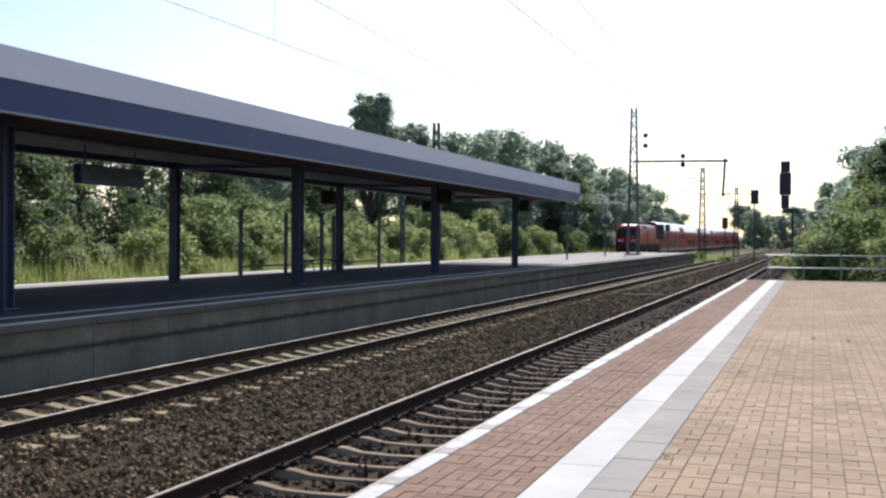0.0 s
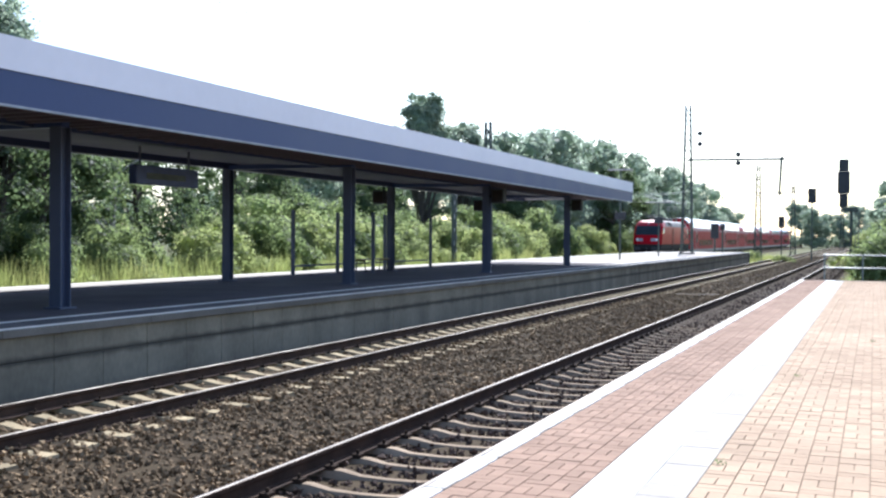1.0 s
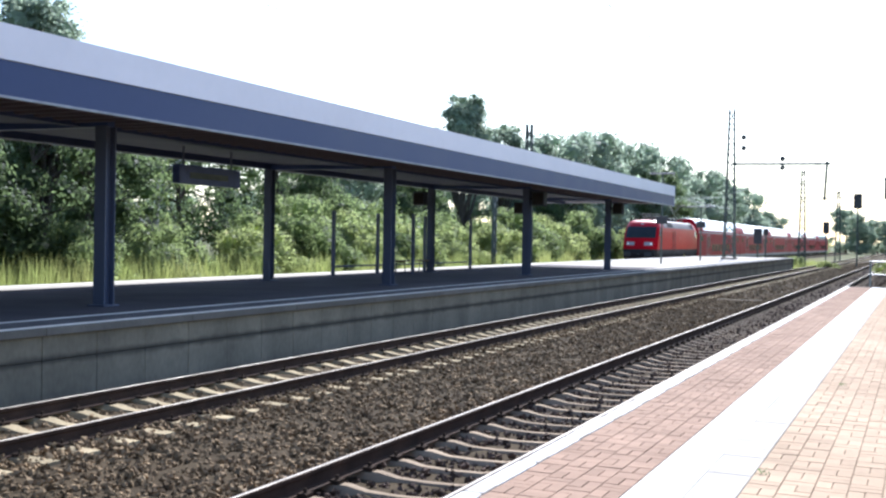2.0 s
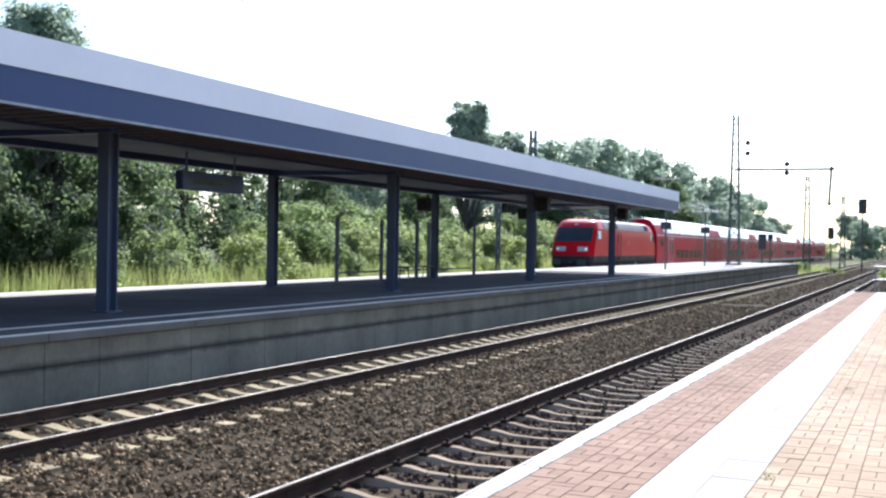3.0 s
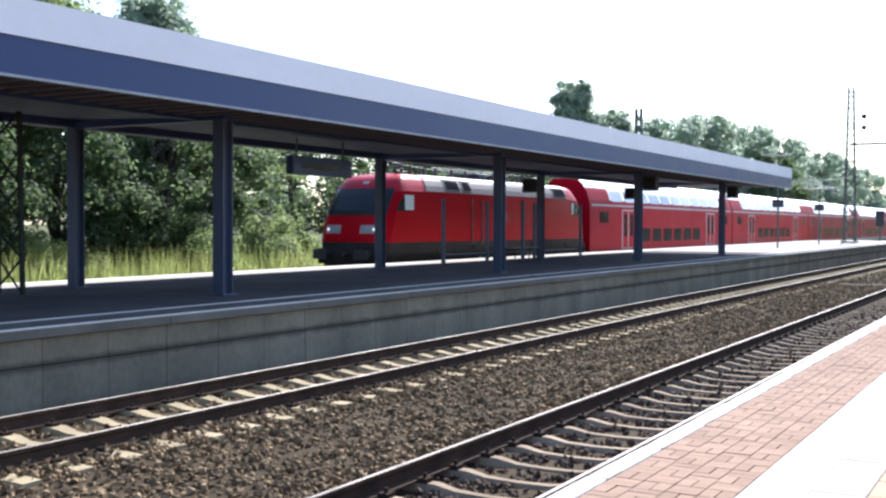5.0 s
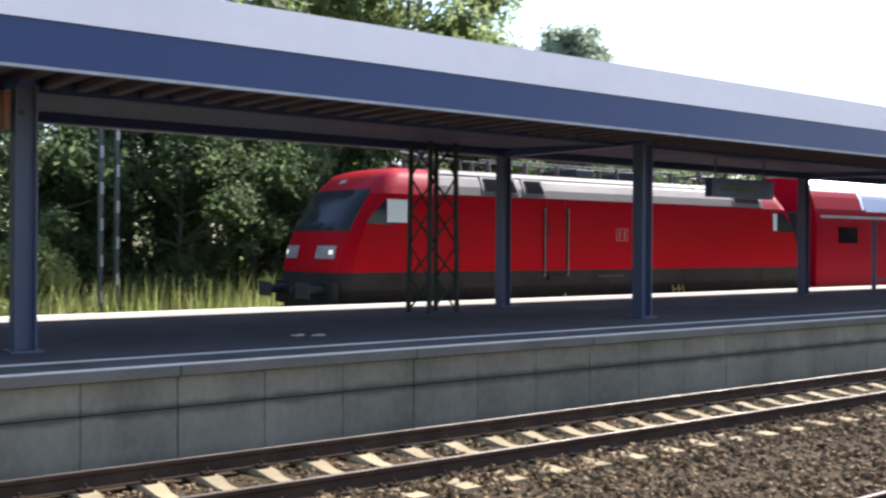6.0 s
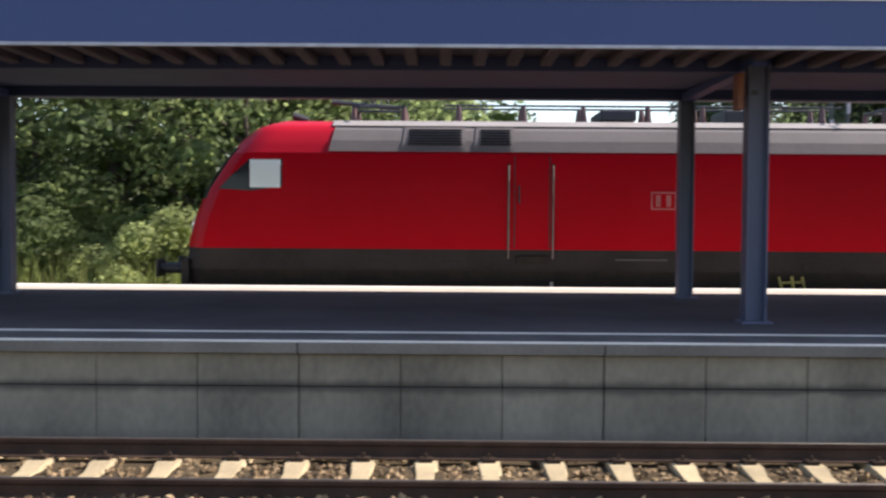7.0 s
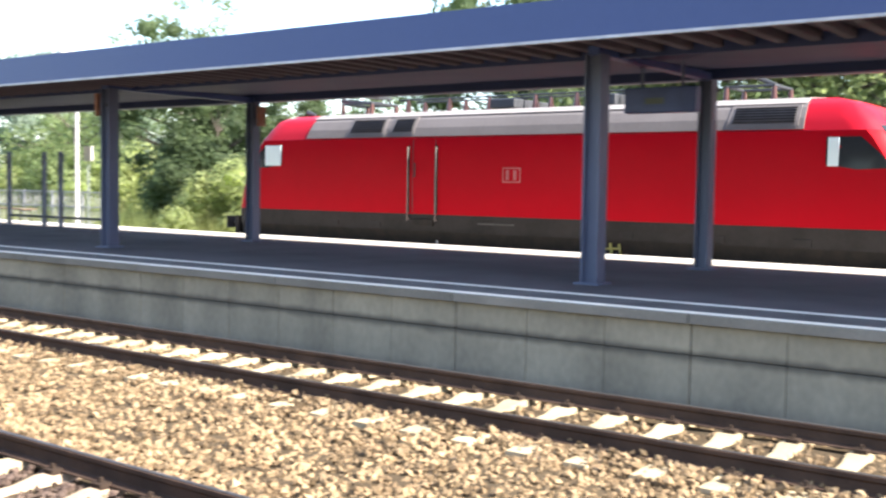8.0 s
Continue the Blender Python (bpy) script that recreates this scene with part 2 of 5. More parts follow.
def part(name, bm, material, parent=None, label="", smooth=False):
    me = bpy.data.meshes.new(name)
    bm.to_mesh(me)
    bm.free()
    me.materials.append(M[material] if isinstance(material, str) else material)
    if smooth:
        me.shade_smooth()
    ob = new(name, me)
    if parent is not None:
        ob.parent = parent
    if label:
        ob["label"] = label
    return ob


def raw(name, verts, faces, material, parent=None):
    me = bpy.data.meshes.new(name)
    me.from_pydata(verts, [], faces)
    me.update()
    me.materials.append(M[material] if isinstance(material, str) else material)
    ob = new(name, me)
    if parent is not None:
        ob.parent = parent
    return ob


def box(bm, x0, x1, y0, y1, z0, z1, bevel=0.0):
    geo = bmesh.ops.create_cube(bm, size=1.0, matrix=Matrix.LocRotScale(((x0 + x1) / 2, (y0 + y1) / 2, (z0 + z1) / 2), None, (abs(x1 - x0), abs(y1 - y0), abs(z1 - z0))))
    if bevel:
        es = list({e for v in geo["verts"] for e in v.link_edges})
        bmesh.ops.bevel(bm, geom=es, offset=bevel, segments=2, affect="EDGES", profile=0.5)
    return bm


def boxes(*specs, bevel=0.0):
    bm = bmesh.new()
    for s in specs:
        box(bm, *s, bevel=bevel)
    return bm


def bar(bm, a, b, r, n=6, r2=None):
    a, b = Vector(a), Vector(b)
    q = (b - a).to_track_quat("Z", "Y").to_matrix().to_4x4()
    bmesh.ops.create_cone(bm, cap_ends=True, segments=n, radius1=r, radius2=r if r2 is None else r2, depth=(b - a).length, matrix=Matrix.Translation((a + b) / 2) @ q)
    return bm


def bars(*specs):
    bm = bmesh.new()
    for s in specs:
        bar(bm, *s)
    return bm


def prism(bm, pts, y0, y1):
    """An outline in x and z, drawn out along y."""
    a = [bm.verts.new((x, y0, z)) for x, z in pts]
    b = [bm.verts.new((x, y1, z)) for x, z in pts]
    n = len(pts)
    for i in range(n):
        bm.faces.new((a[i], a[(i + 1) % n], b[(i + 1) % n], b[i]))
    bm.faces.new(a[::-1])
    bm.faces.new(b)
    bmesh.ops.recalc_face_normals(bm, faces=bm.faces)
    return bm


def ball(bm, c, r, sx=1, sy=1, sz=1, seg=10):
    bmesh.ops.create_uvsphere(bm, u_segments=seg, v_segments=max(6, seg * 2 // 3), radius=r, matrix=Matrix.LocRotScale(c, None, (sx, sy, sz)))
    return bm

stain_band(M["wall"], 0.358, 0.10, 0.8)

# ---- ground and tracks ----
ZP = 0.83            # far platform
ZN = 0.585           # near platform
XF, XB = -10.72, -19.95
XN, XFR = -12.87, -16.67     # rows of canopy columns
TRACKS = (("near", -4.205, 8.07), ("middle", -9.10, -1.51), ("far", -21.65, 0.0))
gm = bmesh.new()
bmesh.ops.create_grid(gm, x_segments=60, y_segments=60, size=2500)
for v in gm.verts:
    v.co.z = -0.55
ground = part("ground", gm, "soil")
tagged(ground, "green and straw coloured rough grass beside the railway", "ground", kind="structure")


def ballast_bed(x0, x1, y0, y1, name):
    """Gravel bed as a relief sheet with sloped sides."""
    nx, ny = max(6, int((x1 - x0) / 0.22)), int((y1 - y0) / 0.6)
    xs, ys = np.linspace(x0, x1, nx), np.linspace(y0, y1, ny)
    rng = np.random.default_rng(3)
    z = -0.235 + rng.normal(0, 0.013, (ny, nx))
    z[:, (xs > -4.95) & (xs < -2.5)] -= 0.018
    z[:, :2] = -0.5
    z[:, -2:] = -0.5
    X, Y = np.meshgrid(xs, ys)
    vs = np.stack([X, Y, z], -1).reshape(-1, 3).tolist()
    fs = [(j * nx + i, j * nx + i + 1, (j + 1) * nx + i + 1, (j + 1) * nx + i) for j in range(ny - 1) for i in range(nx - 1)]
    return tagged(raw(name, vs, fs, "ballast"), "brown grey gravel ballast between the rails", "ballast", kind="structure")


ballast_bed(-11.2, -1.8, -60, 330, "ballast_bed_1")
ballast_bed(-24.6, -18.9, -90, 330, "ballast_bed_2")

rng = np.random.default_rng(7)
base_v = np.array([(1, 0, 0), (-1, 0, 0), (0, 1, 0), (0, -1, 0), (0, 0, 1), (0, 0, -1)], float)
base_f = np.array([(0, 2, 4), (2, 1, 4), (1, 3, 4), (3, 0, 4), (2, 0, 5), (1, 2, 5), (3, 1, 5), (0, 3, 5)])


def stones(name, count, x0, x1, y0, y1, power, zc=-0.235, size=1.0, kind="stone", phase=None):
    n = count
    t = rng.random(n) ** power
    y = np.where(rng.random(n) < 0.5, t * y1, t * y0) if y0 < 0 else y0 + t * (y1 - y0)
    c = np.stack([x0 + rng.random(n) * (x1 - x0), y, zc + rng.normal(0.005, 0.019, n)], -1)
    if phase is not None:
        k = (c[:, 1] - phase) % 0.6
        c = c[(k > 0.125) & (k < 0.475)]
        n = len(c)
    s = size * rng.uniform(0.018, 0.042, (n, 1)) * rng.uniform(0.6, 1.25, (n, 3))
    q = rng.normal(size=(n, 4))
    q /= np.linalg.norm(q, axis=1, keepdims=True)
    w, a, b, d = q.T
    R = np.stack([1 - 2 * (b * b + d * d), 2 * (a * b - d * w), 2 * (a * d + b * w), 2 * (a * b + d * w), 1 - 2 * (a * a + d * d), 2 * (b * d - a * w),
                  2 * (a * d - b * w), 2 * (b * d + a * w), 1 - 2 * (a * a + b * b)], -1).reshape(n, 3, 3)
    jit = base_v[None] * 1.15 * rng.uniform(0.75, 1.2, (n, 6, 1)) + rng.normal(0, 0.15, (n, 6, 3))
    v = np.einsum("nij,nkj->nki", R, jit * s[:, None]) + c[:, None]
    f = (base_f[None] + 6 * np.arange(n)[:, None, None]).reshape(-1, 3)
    return tagged(raw(name, v.reshape(-1, 3).tolist(), f.tolist(), kind), "loose angular grey brown ballast stones", "stones", kind="stuff")


stones("ballast_stones", 56000, -8.25, -5.1, -26, 44, 1.35)
stones("ballast_stones", 17000, -9.75, -8.45, -30, 40, 1.3, -0.245, phase=-1.51)
stones("ballast_stones", 33000, -4.9, -2.55, -14, 42, 1.2, -0.246, 1.0, "darkstone", 8.07)
stones("ballast_stones", 13000, -8.3, -7.66, -30, 48, 1.3, -0.205, phase=-1.51)
stones("ballast_stones", 10000, -5.66, -5.1, -20, 48, 1.3, -0.178)
stones("ballast_stones", 9000, -8.3, -5.1, 46, 150, 1.3, -0.235, 1.6)
stones("ballast_stones", 4000, -4.9, -2.0, 40, 150, 1.3, -0.245, 1.6, "darkstone")
stones("ballast_stones", 4500, -8.36, -7.98, -26, 44, 1.3, -0.178)
stones("ballast_stones", 4000, -10.65, -9.95, -25, 40, 1.2)

BODY = [(-0.075, -0.172), (-0.075, -0.160), (-0.012, -0.140), (-0.009, -0.06), (-0.034, -0.040), (-0.0355, -0.006), (0.0355, -0.006), (0.034, -0.040), (0.009, -0.06), (0.012, -0.140), (0.075, -0.160), (0.075, -0.172)]
TOP = [(-0.018, -0.0035), (-0.013, 0.0), (0.013, 0.0), (0.018, -0.0035)]


def sleeper_mesh(width, material):
    bm = bmesh.new()
    prof = [(-1.3, 0.0, 0.13), (-0.95, 0.008, 0.13), (-0.52, 0.008, 0.125), (-0.32, -0.03, 0.10), (0, -0.038, 0.095), (0.32, -0.03, 0.10), (0.52, 0.008, 0.125), (0.95, 0.008, 0.13), (1.3, 0.0, 0.13)]
    rows = []
    for x, z, w in prof:
        rows.append([bm.verts.new((x, -w - 0.02, -0.18)), bm.verts.new((x, -w * width, z)), bm.verts.new((x, w * width, z)), bm.verts.new((x, w + 0.02, -0.18))])
    for a, b in zip(rows, rows[1:]):
        for i in range(3):
            bm.faces.new((a[i], a[i + 1], b[i + 1], b[i]))
    bm.faces.new(rows[0])
    bm.faces.new(rows[-1][::-1])
    bmesh.ops.recalc_face_normals(bm, faces=bm.faces)
    me = bpy.data.meshes.new("sleeper")
    bm.to_mesh(me)
    bm.free()
    me.materials.append(M[material])
    return me


def clip_mesh():
    bm = bmesh.new()
    for x in (-0.86, -0.645, 0.645, 0.86):
        box(bm, x - 0.05, x + 0.05, -0.06, 0.06, 0.0, 0.045)
        bar(bm, (x, 0, 0.04), (x, 0, 0.085), 0.018, 5)
    me = bpy.data.meshes.new("fastening")
    bm.to_mesh(me)
    bm.free()
    me.materials.append(M["clip"])
    return me


SLEEPER, NARROW, CLIPS = sleeper_mesh(0.78, "sleeper"), sleeper_mesh(0.44, "darksleeper"), clip_mesh()


def track(xc, phase, y0, y1, near):
    tr = empty("railway_track", "concrete sleeper railway track with rusty rails and shiny tops", "track", group="railway tracks", kind="structure", m=pose(xc, 0, 0))
    for s in (-0.7525, 0.7525):
        bm = prism(bmesh.new(), [(x + s, z) for x, z in BODY], y0, y1)
        r = part("rail", bm, "railside", tr, "rusty steel rail")
        part("running_surface", prism(bmesh.new(), [(x + s, z + 0.003) for x, z in TOP], y0, y1), "railtop", r, "polished rail top")
    k0, k1 = math.ceil((y0 - phase) / 0.6), int((y1 - phase) / 0.6)
    vs, fs = [], []
    for k in range(k0, k1):
        y = phase + 0.6 * k
        if near[0] <= y <= near[1]:
            sl = new("sleeper", NARROW if xc > -5 else SLEEPER)
            sl.parent = tr
            sl.matrix_basis = pose(random.uniform(-0.01, 0.01), y + random.uniform(-0.012, 0.012), -0.185, 0, 0, random.uniform(-0.4, 0.4))
            c = new("fastening", CLIPS)
            c.parent = sl
        else:
            n = len(vs)
            vs += [(v.co.x, v.co.y + y, v.co.z - 0.185) for v in SLEEPER.vertices]
            fs += [tuple(i + n for i in p.vertices) for p in SLEEPER.polygons]
    if vs:
        ob = raw("far_sleepers", vs, fs, "sleeper", tr)
        ob["kind"] = "stuff"
    return tr


# ---- far platform ----
def far_platform():
    pf = empty("platform_2", "island platform with a concrete panel wall and paving toned for sun and shade", "platform", kind="structure")
    part("core", boxes((XB + 0.08, XF - 0.06, -75, 103, -0.5, ZP - 0.165)), "joint", pf)
    zb = ZP - 0.052          # the surface falls gently towards the far track
    part("walking_surface", prism(bmesh.new(), [(XF - 0.80, ZP - 0.16), (XF - 0.80, ZP), (XFR, ZP), (XB + 0.55, zb), (XB + 0.55, ZP - 0.16)], -75, 103), "shadedpaving", pf, "platform paving with the canopy's shade in its dark tone")
    # pale copies of the paving for the sunlit edge and open end
    part("far_edge", boxes((XB + 0.06, XB + 0.546, -75, 103, ZP - 0.17, zb + 0.002), bevel=0.01), "whiteslab", pf, "far platform edge with sunlight in its pale tone")
    part("safety_strip", prism(bmesh.new(), [(XB + 0.55, zb - 0.02), (XB + 0.55, zb + 0.004), (XB + 2.0, zb + 0.027), (XB + 2.0, zb)], -75, 103), "greyslab", pf, "platform paving by the far edge in a pale sunlit tone")
    part("edge_slab", boxes((XF - 0.796, XF - 0.014, -75, 103, ZP - 0.008, ZP + 0.001)), "edgegap", pf, "dark grey edge slabs")
    part("open_paving", prism(bmesh.new(), [(XF - 0.87, ZP - 0.02), (XF - 0.87, ZP + 0.004), (XFR, ZP + 0.004), (XB + 2.0, zb + 0.027), (XB + 2.0, zb)], 52.0, 103), "greyslab", pf, "platform paving beyond the canopy in a pale sunlit tone")
    part("edge_line", boxes((XF - 0.86, XF - 0.73, -75, 103, ZP, ZP + 0.006)), "whiteslab", pf, "worn white line")
    part("edge_line", boxes((XF - 0.01, XF + 0.06, -75, 103, ZP - 0.01, ZP + 0.006)), "whiteslab", pf, "worn white edge")
    lengths = [(-1.64 + 3.12 * k) for k in range(-24, 34)]
    cop, pan, low = (bpy.data.meshes.new(n) for n in ("coping_stone", "wall_panel", "wall_panel"))
    for me, spec, mt in ((cop, (XF - 0.10, XF + 0.085, 0.004, 3.112, ZP - 0.125, ZP - 0.012), "coping"),
                         (pan, (XF - 0.08, XF, 0.002, 1.034, 0.362, 0.694), "wall"),
                         (low, (XF - 0.08, XF + 0.004, 0.002, 1.034, -0.35, 0.355), "wall")):
        bm = boxes(spec, bevel=0.010)
        bm.to_mesh(me)
        bm.free()
        me.materials.append(M[mt])
    for y in lengths:
        if y > 101:
            continue
        c = new("coping_stone", cop)
        c.parent, c.matrix_basis = pf, pose(0, y, 0)
        for i in range(3):
            for me in (pan, low):
                p = new("wall_panel", me)
                p.parent, p.matrix_basis = pf, pose(random.uniform(-0.003, 0.003), y + 1.04 * i + 0.008 - 0.002 * i, 0)
    return pf


# ---- near platform ----
def brick(x0, x1, y0, y1, z, dz, gx=0.002):
    g = 0.0019
    return ([(x0 + gx, y0 + g, z - 0.05), (x1 - gx, y0 + g, z - 0.05), (x1 - gx, y1 - g, z - 0.05), (x0 + gx, y1 - g, z - 0.05),
             (x0 + gx + g, y0 + g * 2, z + dz), (x1 - gx - g, y0 + g * 2, z + dz), (x1 - gx - g, y1 - g * 2, z + dz), (x0 + gx + g, y1 - g * 2, z + dz)],
            [(4, 5, 6, 7), (0, 1, 5, 4), (1, 2, 6, 5), (2, 3, 7, 6), (3, 0, 4, 7)])


def paving(parent, name, material, x0, x1, y0, y1, s, near):
    """Pavers in pairs that lie crosswise by turns, in straight columns along the platform."""
    vs, fs, single = [], [], 0
    shared = []
    for dx, dy in ((s, s / 2), (s / 2, s)):
        me = bpy.data.meshes.new(name)
        v, f = brick(0, dx, 0, dy, 0, 0)
        me.from_pydata(v, [], f)
        me.materials.append(M[material])
        shared.append(me)
    for j in range(int((y1 - y0) / s)):
        for i in range(int((x1 - x0) / s + 0.01)):
            turn = (i + j) % 2
            for k in (0, 1):
                a, b = x0 + i * s + turn * k * s / 2, y0 + j * s + (1 - turn) * k * s / 2
                if near[0] <= b <= near[1] and near[2] <= a <= near[3] and single < 300:
                    ob = new(name, shared[turn])
                    ob.parent = parent
                    ob.matrix_basis = pose(a, b, ZN + random.uniform(-0.002, 0.002), random.uniform(-0.3, 0.3), random.uniform(-0.3, 0.3), 0)
                    single += 1
                else:
                    n = len(vs)
                    v, f = brick(a, a + (s / 2 if turn else s), b, b + (s if turn else s / 2), ZN, random.uniform(-0.0025, 0.0025))
                    vs += v
                    fs += [tuple(c + n for c in q) for q in f]
    ob = raw("pavers", vs, fs, material, parent)
    ob["kind"] = "stuff"


def near_platform():
    pf = empty("platform_1", "brick paved platform with a white safety line", "platform", kind="structure")
    part("core", boxes((-2.36, 9.0, -40, 42.0, -0.5, ZN - 0.009)), "sand", pf)
    part("edge_face", boxes((-2.43, -2.365, -40, 42.0, -0.45, ZN - 0.02), bevel=0.006), "coping", pf)
    return pf


def near_platform_pieces(pf):
    me = bpy.data.meshes.new("edge_stone")
    bm = boxes((-2.452, -2.322, 0.004, 0.992, ZN - 0.1, ZN + 0.008), bevel=0.008)
    bm.to_mesh(me)
    bm.free()
    me.materials.append(M["paintwhite"])
    for y in range(-40, 42):
        e = new("edge_stone", me)
        e.parent, e.matrix_basis = pf, pose(random.uniform(-0.004, 0.004), y, random.uniform(-0.002, 0.002))
    for nm, x0, x1, mt, ln in (("white_slab", -1.57, -1.235, "whiteslab", 1.0), ("grey_slab", -1.235, -0.94, "greyslab", 0.32)):
        sm = bpy.data.meshes.new(nm)
        bm = boxes((x0 + 0.002, x1 - 0.002, 0.002, ln - 0.002, ZN - 0.05, ZN), bevel=0.004)
        bm.to_mesh(sm)
        bm.free()
        sm.materials.append(M[mt])
        y = -9.0
        while y < 42.0 - ln * 0.5:
            e = new(nm, sm)
            e.parent, e.matrix_basis = pf, pose(0, y, random.uniform(-0.0015, 0.0015))
            y += ln
    paving(pf, "red_paver", "redbrick", -2.318, -1.572, -9.0, 41.9, 0.1863, (4.5, 13, -3, 0))
    paving(pf, "tan_paver", "tanbrick", -0.938, 6.0, -9.0, 41.9, 0.2, (5, 12, -0.95, 0.4))
    part("end_kerb", boxes((-2.43, 9.0, 41.9, 42.05, -0.4, ZN + 0.01), bevel=0.01), "coping", pf)


# ---- canopy ----
COLY = [3.62 + 10.75 * k for k in range(-4, 5)]
CY0, CY1 = -50.0, 51.9


def canopy():
    cp = empty("platform_canopy", "long blue steel platform canopy with a pale upper fascia", "canopy")
    XC, XR, XS = -11.02, -18.55, -13.36
    part("fascia", boxes((XC - 0.06, XC, CY0, CY1, 3.90, 4.37)), "blue", cp, "blue painted steel fascia")
    part("drip_edge", boxes((XC - 0.07, XC + 0.012, CY0, CY1 + 0.01, 3.868, 3.90)), "bluelip", cp, "pale lower edge")
    part("upper_fascia", boxes((XC - 0.10, XC + 0.02, -6.2, CY1 + 0.02, 4.374, 4.85)), "whitesheet", cp, "pale grey sheet metal")
    part("back_fascia", boxes((XR, XR + 0.06, CY0, CY1, 4.17, 4.80)), "blue", cp)
    part("drip_edge", boxes((XR - 0.02, XR + 0.07, CY0, CY1, 4.137, 4.17)), "bluelip", cp, "pale lower edge")
    part("roof", boxes((XR + 0.06, XC - 0.30, CY0, CY1, 4.398, 4.43)), "roofing", cp)
    part("end_fascia", boxes((XR, XC, CY1, CY1 + 0.05, 4.0, 4.84)), "whitesheet", cp, "pale end panel")
    rib = bpy.data.meshes.new("soffit_rib")
    bm = boxes((XS, XC - 0.10, 0, 0.15, 4.0, 4.122), bevel=0.02)
    bm.to_mesh(rib)
    bm.free()
    rib.materials.append(M["soffit"])
    part("soffit", boxes((XS, XC - 0.07, CY0, CY1, 4.118, 4.165)), "soffit", cp, "brown underside boards")
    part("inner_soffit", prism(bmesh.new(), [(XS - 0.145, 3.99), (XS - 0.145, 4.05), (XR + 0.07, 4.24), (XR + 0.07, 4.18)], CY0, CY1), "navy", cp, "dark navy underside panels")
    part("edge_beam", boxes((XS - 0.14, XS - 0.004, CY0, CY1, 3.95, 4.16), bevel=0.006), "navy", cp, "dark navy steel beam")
    y = CY0 + 0.2
    while y < CY1 - 0.3:
        o = new("soffit_rib", rib)
        o.parent, o.matrix_basis = cp, pose(0, y, 0)
        y += 0.42
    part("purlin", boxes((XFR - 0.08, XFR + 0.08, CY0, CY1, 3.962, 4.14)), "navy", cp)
    for y in COLY:
        bm = boxes((XFR - 0.12, XN + 0.12, y - 0.09, y + 0.09, 3.935, 4.06), bevel=0.008)
        part("cross_beam", bm, "blue", cp)
    for y in COLY:
        for x, w in ((XN, 0.125), (XFR, 0.115)):
            t = 0.022
            prof = [(-w, -w), (w, -w), (w, -w + t), (t, -w + t), (t, w - t), (w, w - t), (w, w), (-w, w), (-w, w - t), (-t, w - t), (-t, -w + t), (-w, -w + t)]
            bm = prism(bmesh.new(), [(x + px, py) for px, py in prof], ZP, 3.95)
            for v in bm.verts:
                v.co = Vector((v.co.x, y + v.co.z, v.co.y))
            bmesh.ops.recalc_face_normals(bm, faces=bm.faces)
            c = part("column", bm, "colblue", cp)
            part("base_plate", boxes((x - 0.19, x + 0.19, y - 0.19, y + 0.19, ZP, ZP + 0.03), bevel=0.005), "colblue", c)
    return cp


# ---- locomotive ----
LOCO = 19.28
NOSE = [(0.40, 0.56), (0.80, 0.48), (1.45, 0.54), (2.00, 0.66), (2.60, 0.90), (3.16, 1.26), (3.60, 1.62), (3.80, 1.90), (3.93, 2.30), (4.02, 3.00)]
SIDE = [(0.40, 1.38), (0.80, 1.42), (1.45, 1.478), (1.70, 1.489), (2.05, 1.497), (2.60, 1.495), (3.00, 1.484), (3.30, 1.46), (3.55, 1.37), (3.83, 1.20), (3.95, 0.90), (4.02, 0.0)]


def lerp(table, z):
    return float(np.interp(z, [a for a, _ in table], [b for _, b in table]))


def nose_y(x, z):
    w = max(lerp(SIDE, min(z, 3.6)), 0.1)
    r = min(abs(x) / w, 1.0)
    return lerp(NOSE, z) + 0.10 * r ** 2 + 0.34 * r ** 7


def nose_patch(z0, z1, u0, u1, off, thick, nz=6, nu=10, back=False):
    """A thin shell on the curved cab front, between two heights and two fractions of the half width."""
    bm = bmesh.new()
    layers = []
    for o in (off, off - thick):
        g = []
        for i in range(nz + 1):
            z = z0 + (z1 - z0) * i / nz
            row = []
            for j in range(nu + 1):
                x = (u0 + (u1 - u0) * j / nu) * lerp(SIDE, z)
                row.append(bm.verts.new((x, nose_y(x, z) - o, z)))
            g.append(row)
        layers.append(g)
    a, b = layers
    for i in range(nz):
        for j in range(nu):
            bm.faces.new((a[i][j], a[i][j + 1], a[i + 1][j + 1], a[i + 1][j]))
            bm.faces.new((b[i][j], b[i + 1][j], b[i + 1][j + 1], b[i][j + 1]))
    for i in range(nz):
        bm.faces.new((a[i][0], a[i + 1][0], b[i + 1][0], b[i][0]))
        bm.faces.new((a[i][nu], b[i][nu], b[i + 1][nu], a[i + 1][nu]))
    for j in range(nu):
        bm.faces.new((a[0][j], b[0][j], b[0][j + 1], a[0][j + 1]))
        bm.faces.new((a[nz][j], a[nz][j + 1], b[nz][j + 1], b[nz][j]))
    if back:
        flip(bm)
    bmesh.ops.recalc_face_normals(bm, faces=bm.faces)
    return bm


def flip(bm):
    for v in bm.verts:
        v.co.y, v.co.x = LOCO - v.co.y, -v.co.x


